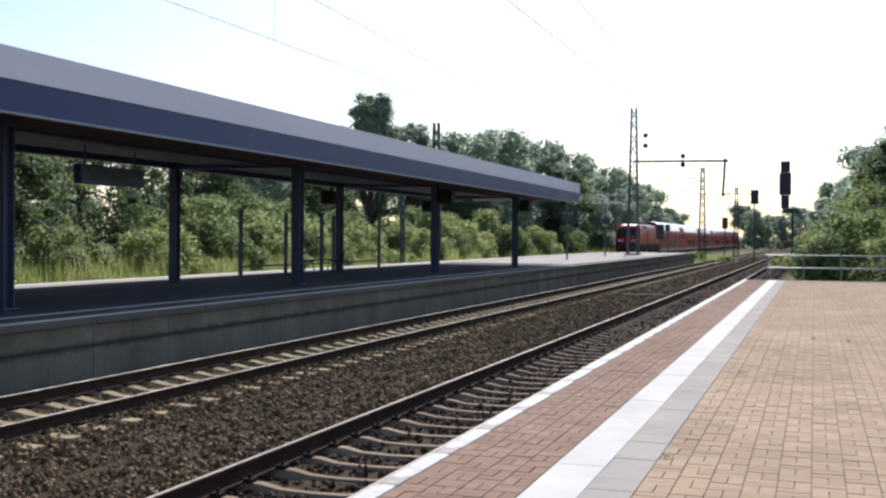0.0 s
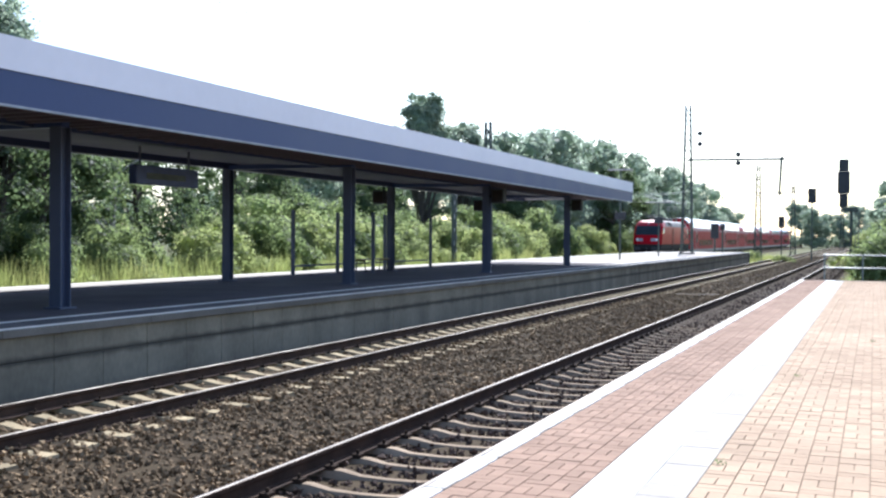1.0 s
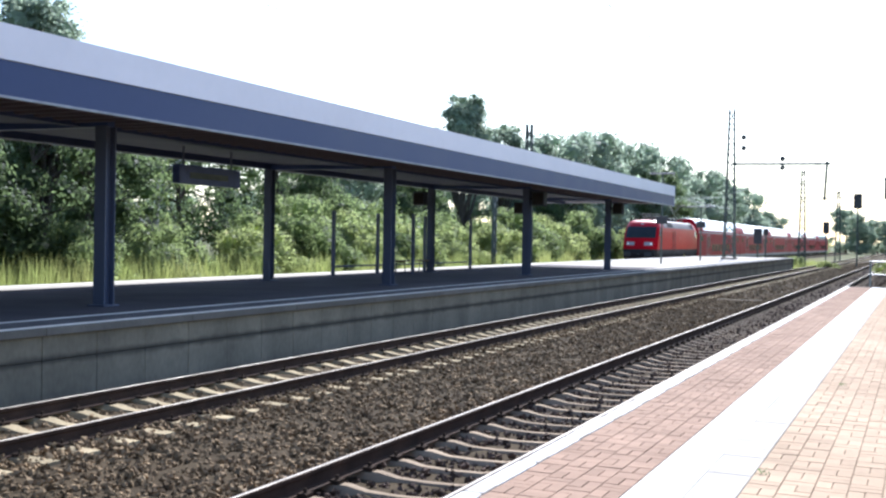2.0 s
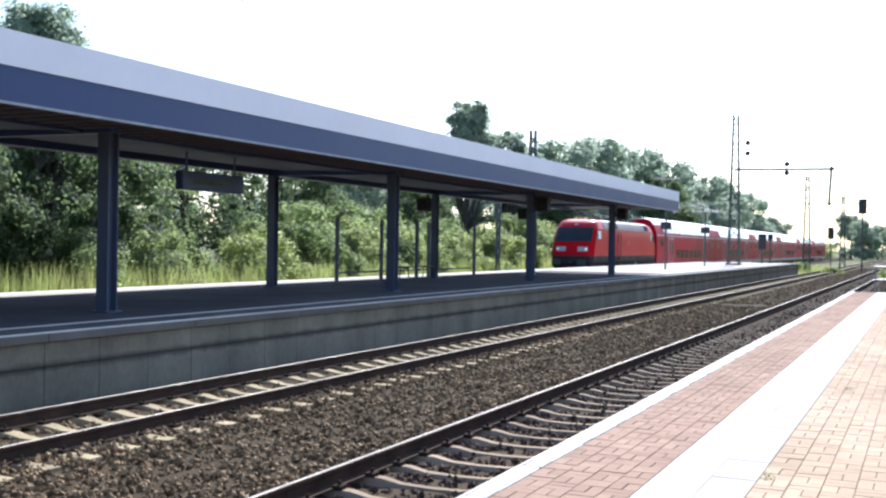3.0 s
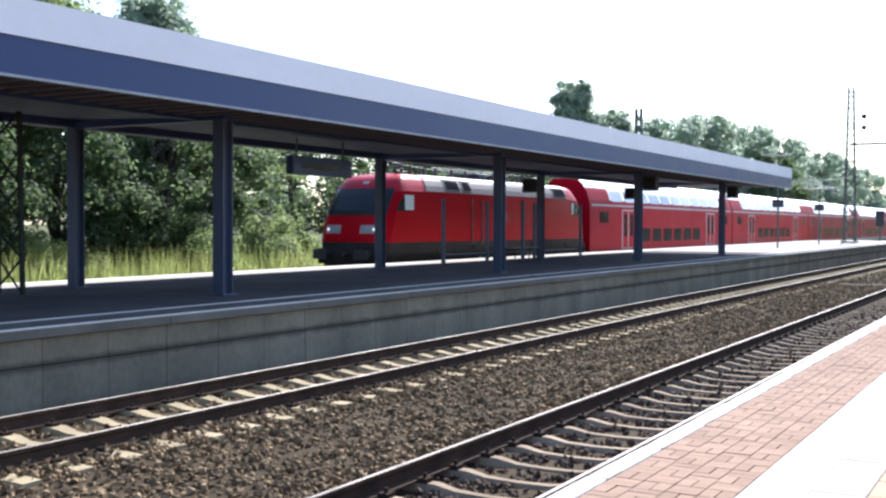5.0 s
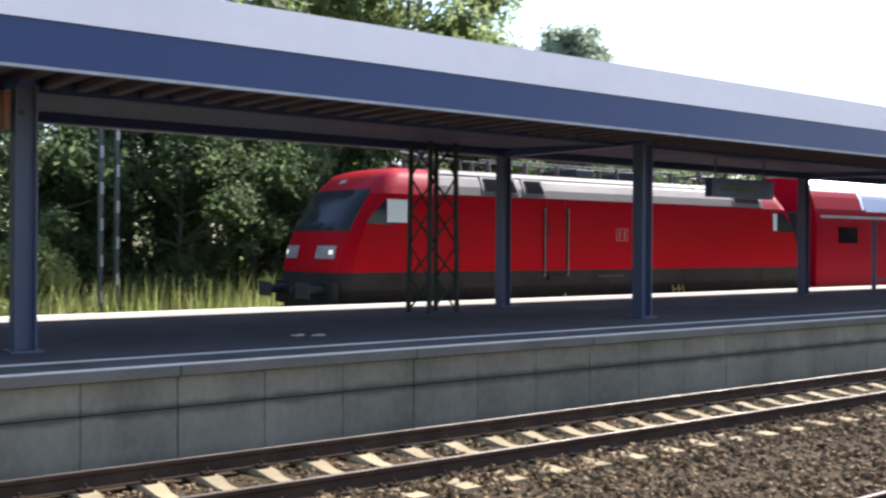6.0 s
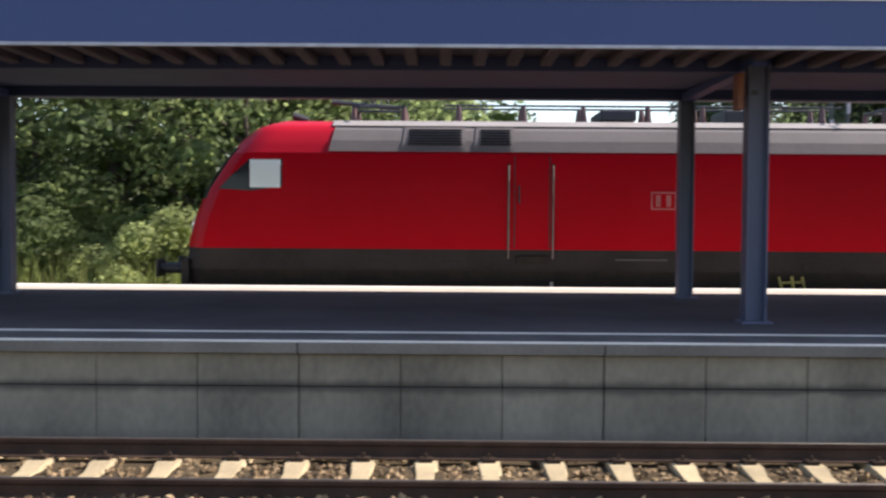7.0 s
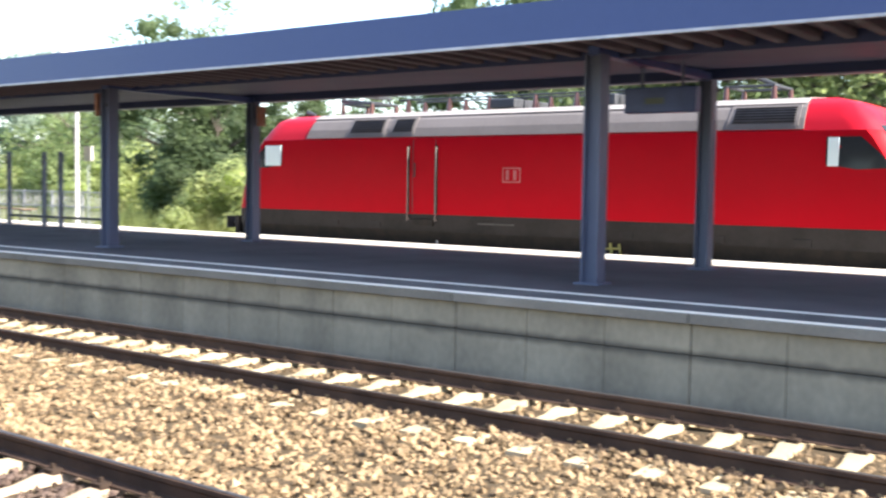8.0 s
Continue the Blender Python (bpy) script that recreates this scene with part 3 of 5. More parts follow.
def loco_shell(zs):
    """Side and end walls between the given heights, rounded at both ends."""
    bm = bmesh.new()
    rings = []
    us = [i / 14 for i in range(-14, 15)]
    for z in zs:
        w = lerp(SIDE, z)
        front = [(u * w, nose_y(u * w, z)) for u in us]
        back = [(x * -1, LOCO - y) for x, y in front]
        ya, yb = front[-1][1] + 0.3, LOCO - front[-1][1] - 0.3
        pts = front + [(w, ya), (w, yb)] + back + [(-w, yb), (-w, ya)]
        rings.append([bm.verts.new((x, y, z)) for x, y in pts])
    for a, b in zip(rings, rings[1:]):
        n = len(a)
        for i in range(n):
            bm.faces.new((a[i], a[(i + 1) % n], b[(i + 1) % n], b[i]))
    bm.faces.new(rings[-1])
    bm.faces.new(rings[0][::-1])
    bmesh.ops.recalc_face_normals(bm, faces=bm.faces)
    for e in bm.edges:
        if len(e.link_faces) == 2 and e.calc_face_angle() > 0.6:
            e.smooth = False
    return bm


def side_panel(y0, y1, z0, z1, off, n=4, thick=0.03, slant=0.0):
    """A plate lying on the right-hand side wall (x > 0), between two heights."""
    bm = bmesh.new()
    g = []
    for o in (off, off - thick):
        rows = []
        for i in range(n + 1):
            z = z0 + (z1 - z0) * i / n
            w = lerp(SIDE, z) + o
            rows.append((bm.verts.new((w, y0 + slant * i / n, z)), bm.verts.new((w, y1, z))))
        g.append(rows)
    a, b = g
    for i in range(n):
        bm.faces.new((a[i][0], a[i][1], a[i + 1][1], a[i + 1][0]))
        bm.faces.new((b[i][0], b[i + 1][0], b[i + 1][1], b[i][1]))
        bm.faces.new((a[i][0], a[i + 1][0], b[i + 1][0], b[i][0]))
        bm.faces.new((a[i][1], b[i][1], b[i + 1][1], a[i + 1][1]))
    bm.faces.new((a[0][0], b[0][0], b[0][1], a[0][1]))
    bm.faces.new((a[n][0], a[n][1], b[n][1], b[n][0]))
    bmesh.ops.recalc_face_normals(bm, faces=bm.faces)
    return bm


def both(make, *a, **k):
    """The same plate on both sides of the vehicle, as two meshes."""
    one, two = make(*a, **k), make(*a, **k)
    for v in two.verts:
        v.co.x = -v.co.x
    bmesh.ops.reverse_faces(two, faces=two.faces)
    return one, two


def wheel(parent, y, r, x):
    bm = bars(((x - 0.065, y, r), (x + 0.065, y, r), r, 24), ((x - 0.09 * (1 if x > 0 else -1), y, r), (x + 0.0, y, r), r + 0.028, 24), ((x - 0.1, y, r), (x + 0.1, y, r), 0.12, 12))
    return part("wheel", bm, "under", parent)


def bogie(parent, y, wb, r):
    bg = part("bogie", boxes((-1.15, -0.95, y - wb / 2 - 0.7, y + wb / 2 + 0.7, 0.42, 0.72), (0.95, 1.15, y - wb / 2 - 0.7, y + wb / 2 + 0.7, 0.42, 0.72), (-1.0, 1.0, y - 0.3, y + 0.3, 0.4, 0.8), bevel=0.03), "under", parent, "dark dusty bogie frame")
    for s in (-1, 1):
        for x in (-0.7525, 0.7525):
            wheel(bg, y + s * wb / 2, r, x)
        for x in (-1.08, 1.08):
            part("axle_box", boxes((x - 0.13, x + 0.13, y + s * wb / 2 - 0.2, y + s * wb / 2 + 0.2, 0.38, 0.78), bevel=0.04), "under", bg)
    return bg


def buffers(parent, y, d):
    for x in (-0.875, 0.875):
        b = part("buffer", bars(((x, y, 1.05), (x, y + d * 0.45, 1.05), 0.11, 14), ((x, y + d * 0.45, 1.05), (x, y + d * 0.56, 1.05), 0.085, 14)), "dark", parent)
        part("buffer_plate", boxes((x - 0.30, x + 0.30, y + d * 0.56, y + d * 0.60, 0.88, 1.22), bevel=0.015), "dark", b)


def pantograph(parent, y, up):
    d = -1 if up else 1
    p = part("pantograph", bars(((-0.55, y - 0.5, 4.28), (0.55, y - 0.5, 4.28), 0.035), ((-0.55, y + 0.5, 4.28), (0.55, y + 0.5, 4.28), 0.035), ((-0.45, y - 0.5, 4.28), (-0.45, y + 0.5, 4.28), 0.03), ((0.45, y - 0.5, 4.28), (0.45, y + 0.5, 4.28), 0.03)), "dark", parent)
    if up:
        part("lower_arm", bars(((0, y + 0.4, 4.3), (0, y - 1.1, 5.0), 0.05, 8)), "dark", p)
        part("upper_arm", bars(((-0.1, y - 1.1, 5.0), (-0.5, y + 0.2, 5.62), 0.03), ((0.1, y - 1.1, 5.0), (0.5, y + 0.2, 5.62), 0.03)), "dark", p)
        part("contact_strip", bars(((-0.8, y + 0.1, 5.62), (0.8, y + 0.1, 5.62), 0.03), ((-0.8, y + 0.4, 5.62), (0.8, y + 0.4, 5.62), 0.03), ((-0.8, y + 0.25, 5.62), (-0.98, y + 0.25, 5.45), 0.03), ((0.8, y + 0.25, 5.62), (0.98, y + 0.25, 5.45), 0.03)), "dark", p)
    else:
        part("lower_arm", bars(((0, y + 0.4, 4.3), (0, y - 1.0, 4.42), 0.05, 8)), "dark", p)
        part("contact_strip", bars(((-0.8, y - 0.2, 4.5), (0.8, y - 0.2, 4.5), 0.035), ((-0.8, y + 0.1, 4.5), (0.8, y + 0.1, 4.5), 0.035), ((-0.8, y - 0.05, 4.5), (-0.98, y - 0.05, 4.35), 0.03), ((0.8, y - 0.05, 4.5), (0.98, y - 0.05, 4.35), 0.03)), "dark", p)
    for x in (-0.5, 0.5):
        for s in (-0.5, 0.5):
            part("insulator", bars(((x, y + s, 4.0), (x, y + s, 4.26), 0.07, 10, 0.05)), "ceramic", p)
    return p


def locomotive():
    lo = empty("locomotive", "red electric locomotive with a pale grey roof edge and dark skirt", "locomotive")
    part("body", loco_shell([1.47, 1.58, 1.7, 1.85, 2.05, 2.3, 2.6, 2.8, 3.0, 3.16, 3.30]), "red", lo, "glossy red body")
    lo.children[-1].data.shade_smooth()
    for f in lo.children[-1].data.polygons:
        f.use_smooth = abs(f.normal.z) < 0.9
    part("roof", loco_shell([3.302, 3.45, 3.55, 3.70, 3.80, 3.88, 3.95, 4.0, 4.02]), "roofred", lo, "red cab roof")
    for f in lo.children[-1].data.polygons:
        f.use_smooth = abs(f.normal.z) < 0.97
    part("skirt", loco_shell([1.06, 1.20, 1.466]), "skirt", lo, "dirty dark grey skirt")
    low = loco_shell([0.62, 0.80, 1.056])
    for v in low.verts:
        v.co.x *= 0.955
    part("lower_skirt", low, "under", lo, "black running gear covers")
    part("underframe", boxes((-1.2, 1.2, 1.2, LOCO - 1.2, 0.55, 0.80), (-0.95, 0.95, 7.3, 12.0, 0.25, 0.6), bevel=0.02), "under", lo)
    for s in both(side_panel, 3.40, 16.32, 3.335, 3.86, 0.03, 5, 0.06, 0.12):
        part("roof_fairing", s, "grey", lo, "pale grey roof fairing")
    dk = bmesh.new()
    prism(dk, [(1.215, 3.845), (0.93, 3.965), (0.0, 4.035), (-0.93, 3.965), (-1.215, 3.845)], 3.45, 16.28)
    part("roof_deck", dk, "roofdeck", lo, "grey roof deck")
    for y0, y1 in ((4.80, 6.02), (6.18, 6.96), (14.80, 16.22)):
        for s in both(side_panel, y0, y1, 3.40, 3.82, 0.045, 4, 0.06, 0.05):
            gr = part("grille", s, "grey", lo, "pale grey grille frame")
        for sgn in (1, -1):
            bm = side_panel(y0 + 0.10, y1 - 0.06, 3.45, 3.78, 0.052, 4, 0.05, 0.05)
            if sgn < 0:
                for v in bm.verts:
                    v.co.x = -v.co.x
                bmesh.ops.reverse_faces(bm, faces=bm.faces)
            part("grille_opening", bm, "louvregrey", lo, "dark grey louvred opening")
            for i in range(6):
                z = 3.475 + i * 0.055
                w = (lerp(SIDE, z) + 0.056) * sgn
                part("louvre", boxes((w - 0.008, w + 0.008, y0 + 0.14, y1 - 0.08, z, z + 0.02)), "under", lo)
    for back in (False, True):
        part("windscreen", nose_patch(2.42, 3.40, -0.86, 0.86, 0.012, 0.05, 10, 24, back), "glass", lo, "dark curved windscreen")
        part("front_trim", nose_patch(1.50, 1.72, -0.80, 0.80, 0.012, 0.05, 3, 20, back), "red", lo)
        for s in (-1, 1):
            a, b = sorted((s * 0.28, s * 0.74))
            h = part("headlight_panel", nose_patch(1.78, 2.08, a, b, 0.014, 0.05, 3, 10, back), "lampcover", lo, "white headlight panel")
            a, b = sorted((s * 0.62, s * 0.70))
            part("lens", nose_patch(1.88, 1.98, a, b, 0.026, 0.02, 2, 4, back), SIGNAL_LAMP if not back else "lampcover", h)
        part("upper_lamp", nose_patch(3.56, 3.66, -0.09, 0.09, 0.015, 0.03, 2, 3, back), "lampcover", lo)
        wp = nose_patch(2.46, 2.50, -0.5, -0.45, 0.03, 0.02, 2, 2, back)
        part("wiper", wp, "dark", lo)
        d = -1 if not back else 1
        yb = 0.60 if not back else LOCO - 0.60
        buffers(lo, yb, d * 1.0)
        part("buffer_beam", boxes((-1.35, 1.35, yb - 0.06, yb + 0.10, 0.70, 1.25), bevel=0.03), "skirt", lo)
        part("coupling_hook", boxes((-0.06, 0.06, yb + (d * 0.38 if d < 0 else 0), yb + (0 if d < 0 else 0.38), 0.98, 1.10), bevel=0.02), "dark", lo)
        plough = prism(bmesh.new(), [(-1.25, 0.18), (1.25, 0.18), (1.2, 0.62), (-1.2, 0.62)], 0.62, 0.80)
        if back:
            flip(plough)
            bmesh.ops.reverse_faces(plough, faces=plough.faces)
        part("rail_guard", plough, "under", lo)
        for sgn in (1, -1):
            bm = bmesh.new()
            pts = [(1.30, 2.60), (1.55, 2.87), (1.90, 3.18), (2.52, 3.18), (2.52, 2.66), (1.95, 2.57)]
            o1 = [bm.verts.new((sgn * (lerp(SIDE, z) + 0.006), y, z)) for y, z in pts]
            o2 = [bm.verts.new((sgn * (lerp(SIDE, z) - 0.06), y, z)) for y, z in pts]
            bm.faces.new(o1)
            bm.faces.new(o2[::-1])
            for i in range(len(pts)):
                bm.faces.new((o1[i], o2[i], o2[(i + 1) % len(pts)], o1[(i + 1) % len(pts)]))
            if back:
                flip(bm)
            bmesh.ops.recalc_face_normals(bm, faces=bm.faces)
            w = part("cab_side_window", bm, "glass", lo, "dark cab side window")
            y0, y1 = (1.90, 2.48) if not back else (LOCO - 2.48, LOCO - 2.28)
            # pale plate on the glass: sky brightness through the cab put into colour
            part("blind", boxes((sgn * 1.46, sgn * 1.507, y0, y1, 2.63, 3.165)), "paleglass", w, "pale patch for the sky seen through the cab")
    for s in both(side_panel, 6.98, 7.62, 1.50, 3.26, 0.008, 12, 0.02):
        d = part("machine_room_door", s, "red", lo, "red service door")
    for s in both(side_panel, 6.955, 6.975, 1.50, 3.26, 0.006, 6, 0.02):
        part("door_seal", s, "dark", lo)
    for s in both(side_panel, 7.625, 7.645, 1.50, 3.26, 0.006, 6, 0.02):
        part("door_seal", s, "dark", lo)
    for sgn in (1, -1):
        x = sgn * 1.55
        for y in (6.85, 7.70):
            part("handrail", bars(((x, y, 1.30), (x, y, 3.08), 0.015, 8), ((x, y, 1.34), (sgn * 1.47, y, 1.34), 0.018), ((x, y, 3.05), (sgn * 1.45, y, 3.05), 0.018)), "handsteel", lo, "dull steel handrail")
            # dark strip that draws the thin shadow of the handrail on the body
            part("handrail_recess", boxes((sgn * 1.49, sgn * 1.506, y - 0.022, y + 0.022, 1.50, 3.12)), "under", lo)
        part("door_handle", bars(((x - 0.02 * sgn, 7.05, 2.35), (x - 0.02 * sgn, 7.05, 2.70), 0.018, 6)), "dark", lo)
        part("sand_pipe", bars(((sgn * 1.42, 12.05, 0.98), (sgn * 1.42, 12.12, 0.72), 0.03, 8), ((sgn * 1.42, 12.30, 0.99), (sgn * 1.42, 12.34, 0.72), 0.035, 8), ((sgn * 1.42, 12.50, 0.98), (sgn * 1.42, 12.55, 0.74), 0.03, 8), ((sgn * 1.42, 12.05, 0.86), (sgn * 1.42, 12.55, 0.88), 0.025, 8)), "yellow", lo, "dusty yellow pipe bracket over the bogie")
        part("door_step", boxes((sgn * 1.30, sgn * 1.52, 7.02, 7.6, 1.20, 1.34)), "under", lo)
        part("footboard", boxes((sgn * 1.25, sgn * 1.50, 7.45, 7.72, 0.55, 0.60), (sgn * 1.42, sgn * 1.46, 7.66, 7.72, 0.55, 0.85)), "lampcover", lo)
        lg = part("logo_plate", boxes((sgn * 1.497, sgn * 1.506, 9.57, 10.05, 2.25, 2.59)), "logowhite", lo, "white outlined emblem plate")
        part("emblem_field", boxes((sgn * 1.50, sgn * 1.509, 9.60, 10.02, 2.28, 2.56)), "red", lg)
        part("emblem_bar", boxes((sgn * 1.50, sgn * 1.512, 9.66, 9.75, 2.31, 2.53)), "logowhite", lg)
        part("emblem_bar", boxes((sgn * 1.50, sgn * 1.512, 9.86, 9.95, 2.31, 2.53)), "logowhite", lg)
        part("lettering_bar", boxes((sgn * 1.483, sgn * 1.492, 8.9, 9.9, 1.27, 1.31)), "lettergrey", lo)
        for y in (4.2, 5.6, 12.5, 14.5, 16.2):
            part("skirt_flap", boxes((sgn * 1.455, sgn * 1.478, y, y + 0.35, 1.09, 1.24), bevel=0.008), "skirt", lo)
    bogie(lo, 4.7, 3.0, 0.575)
    bogie(lo, 14.58, 3.0, 0.575)
    pantograph(lo, 4.3, False)
    pantograph(lo, 14.9, True)
    bm = bmesh.new()
    for x, y0, y1 in ((0.35, 5.6, 13.6), (-0.35, 5.6, 13.6)):
        bar(bm, (x, y0, 4.33), (x, y1, 4.33), 0.022)
    part("roof_bus_bar", bm, "dark", lo)
    for y in (5.9, 7.2, 8.4, 9.7, 10.8, 12.1, 13.2):
        for x in (0.35, -0.35):
            part("insulator", bars(((x, y, 4.0), (x, y, 4.32), 0.085, 10, 0.045)), "ceramic", lo)
    part("roof_box", boxes((-0.8, 0.8, 8.7, 9.4, 4.0, 4.22), bevel=0.03), "dark", lo)
    part("roof_box", boxes((-0.6, 0.6, 11.2, 11.9, 4.0, 4.25), bevel=0.03), "dark", lo)
    part("roof_horn", bars(((0.6, 2.9, 4.0), (0.6, 2.6, 4.08), 0.05, 8, 0.08)), "dark", lo)
    return lo


# ---- double-deck coaches ----
COACH = 26.8
CSIDE = [(0.45, 1.32), (0.75, 1.385), (2.0, 1.39), (2.95, 1.38), (3.35, 1.33), (3.85, 1.16), (4.25, 0.92), (4.48, 0.62), (4.60, 0.0)]


def coach_strip(y0, y1, z0, z1, off, n=5, thick=0.03):
    global SIDE
    keep, SIDE = SIDE, CSIDE
    out = both(side_panel, y0, y1, z0, z1, off, n, thick)
    SIDE = keep
    return out


def hull(zs, y0, y1):
    pts = [(lerp(CSIDE, z), z) for z in zs] + [(-lerp(CSIDE, z), z) for z in zs[::-1]]
    return prism(bmesh.new(), pts, y0, y1)


def coach():
    co = empty("double_deck_coach", "red double-deck passenger coach with a pale silver roof", "railway coach", group="coaches of the train")
    part("body", hull([0.78, 1.2, 2.0, 2.95, 3.12], 0.12, COACH - 0.12), "coachred", co, "red side walls")
    part("upper_deck", hull([3.124, 3.30, 3.42], 0.12, COACH - 0.12), "coachred", co, "red upper walls")
    part("roof", hull([3.424, 3.6, 3.85, 4.02, 4.15, 4.25, 4.38, 4.48, 4.55, 4.60], 0.12, COACH - 0.12), "coachroof", co, "pale silver roof")
    for y0, y1 in ((0.12, 3.0), (23.8, COACH - 0.12)):
        for s in coach_strip(y0, y1, 3.40, 4.02, 0.012, 6):
            part("end_panel", s, "coachred", co, "red upper end panel")
    part("sole_bar", hull([0.45, 0.60, 0.776], 0.40, COACH - 0.40), "coachpale", co, "light grey lower band")
    for s in coach_strip(0.4, COACH - 0.4, 3.10, 3.19, 0.012, 2):
        part("waist_stripe", s, "coachpale", co, "pale waist stripe")
    part("underfloor", boxes((-1.1, 1.1, 5.2, COACH - 5.2, 0.25, 0.5), bevel=0.03), "under", co)
    for y in (0.08, COACH - 0.14):
        part("end_wall", prism(bmesh.new(), [(lerp(CSIDE, z) - 0.01, z) for z in (0.8, 2.0, 2.95, 3.35, 3.85, 4.25, 4.48)] + [(0.01 - lerp(CSIDE, z), z) for z in (4.48, 4.25, 3.85, 3.35, 2.95, 2.0, 0.8)], y, y + 0.06), "coachred", co, "red end wall")
    for y in (0.10, COACH - 0.10):
        part("gangway", boxes((-0.75, 0.75, y - 0.16, y + 0.16, 0.9, 3.3), bevel=0.04), "dark", co, "black rubber gangway")
    for y0 in [3.2 + 2.02 * i for i in range(10)]:
        for s in coach_strip(y0, y0 + 1.70, 3.36, 3.95, 0.010, 5):
            part("upper_window", s, "skyglass", co)
    for y0 in [7.6 + 1.95 * i for i in range(6)]:
        for s in coach_strip(y0, y0 + 1.55, 1.20, 1.95, 0.008, 2):
            part("lower_window", s, "coachglass", co)
    for y0 in (1.4, 24.2):
        for s in coach_strip(y0, y0 + 1.2, 2.25, 2.80, 0.008, 2):
            part("end_window", s, "coachglass", co)
    for y0 in (4.6, 20.3):
        for s in coach_strip(y0, y0 + 1.9, 0.85, 2.95, 0.010, 3):
            d = part("door", s, "coachpale", co, "light grey framed double door")
        for k in (0.12, 1.02):
            for s in coach_strip(y0 + k, y0 + k + 0.76, 0.90, 2.88, 0.018, 3):
                part("door_leaf", s, "coachred", co)
            for s in coach_strip(y0 + k + 0.16, y0 + k + 0.60, 1.55, 2.70, 0.026, 3):
                part("door_glass", s, "coachglass", co)
    bogie(co, 3.4, 2.5, 0.46)
    bogie(co, COACH - 3.4, 2.5, 0.46)
    return co


# ---- plants ----
def ico():
    bm = bmesh.new()
    bmesh.ops.create_icosphere(bm, subdivisions=2, radius=1.0)
    v, f = np.array([tuple(p.co) for p in bm.verts]), np.array([[p.index for p in q.verts] for q in bm.faces])
    bm.free()
    return v, f


ICO_V, ICO_F = ico()


def leaf_cloud(centres, radii, per, size, seed, flat=0.75, core=0.0, loose=0.19):
    """Leaves as small folded cards, denser at the rim of each clump; core: how far each clump is filled with inner twigs and leaves."""
    r = np.random.default_rng(seed)
    vs, fs = [], []
    tot = 0
    for c, rad in zip(centres, radii):
        n = max(12, int(per * rad ** 2))
        d = r.normal(size=(n, 3))
        d /= np.linalg.norm(d, axis=1, keepdims=True)
        p = np.array(c) + d * (rad * np.clip(r.normal(0.88, loose, (n, 1)), 0.1, 1.4)) * np.array([1, 1, flat])
        nrm = d + r.normal(0, 0.42, (n, 3)) + np.array([0, 0, 0.25])
        nrm /= np.linalg.norm(nrm, axis=1, keepdims=True)
        t = np.cross(nrm, r.normal(size=(n, 3)))
        t /= np.linalg.norm(t, axis=1, keepdims=True)
        b = np.cross(nrm, t)
        s = size * r.uniform(0.6, 1.35, (n, 1))
        q = np.stack([p - t * s * 0.9, p - b * s * 0.5 + nrm * s * 0.12, p + t * s, p + b * s * 0.5 + nrm * s * 0.12], 1)
        vs.append(q.reshape(-1, 3))
        fs.extend((np.arange(n * 4).reshape(n, 4) + tot).tolist())
        tot += n * 4
        if core:
            w = ICO_V * (rad * core * r.uniform(0.72, 1.18, (len(ICO_V), 1))) * np.array([1, 1, flat]) + np.array(c)
            vs.append(w)
            fs.extend((ICO_F + tot).tolist())
            tot += len(w)
    return np.concatenate(vs).tolist(), fs


def tree(name, label, height, spread, trunk_h, seed, leaf, bark="bark", clumps=46, per=260, size=0.17, cat="tree", fat=1.0, core=0.0, loose=0.19):
    rr = random.Random(seed)
    tr = empty(name, label, cat)
    bm = bmesh.new()
    top = Vector((rr.uniform(-0.3, 0.3), rr.uniform(-0.3, 0.3), height * 0.8))
    r0 = 0.018 * height + 0.03
    prev, pr = Vector((0, 0, -0.3)), r0
    pts = []
    for i in range(1, 7):
        k = i / 6
        p = Vector((top.x * k + rr.uniform(-0.12, 0.12), top.y * k + rr.uniform(-0.12, 0.12), top.z * k))
        bar(bm, prev, p, pr, 8, r0 * (1 - k * 0.82))
        prev, pr = p, r0 * (1 - k * 0.82)
        pts.append(p)
    cs, rs = [], []
    for i in range(clumps):
        k = (i + 0.5) / clumps
        z = trunk_h + (height - trunk_h) * 0.92 * k
        prof = math.sin((0.10 + k * 0.80) * math.pi) ** 0.6
        a = rr.uniform(0, 2 * math.pi)
        d = spread * prof * math.sqrt(rr.uniform(0.05, 1.0))
        c = (math.cos(a) * d + top.x * k, math.sin(a) * d + top.y * k, z + rr.uniform(-0.4, 0.4))
        cs.append(c)
        rs.append(rr.uniform(0.16, 0.36) * fat * spread * (0.6 + 0.4 * prof))
        if i % 2 == 0:
            o = pts[min(5, int(k * 5))] if z > 1 else pts[0]
            bar(bm, (o.x, o.y, max(0.3, min(o.z, c[2] - 0.25 * spread))), c, 0.012 * height * (1 - 0.6 * k), 5, 0.012)
    part("trunk", bm, bark, tr)
    v, f = leaf_cloud(cs, rs, per, size, seed, 0.75, core, loose)
    raw("crown", v, f, leaf, tr)
    return tr


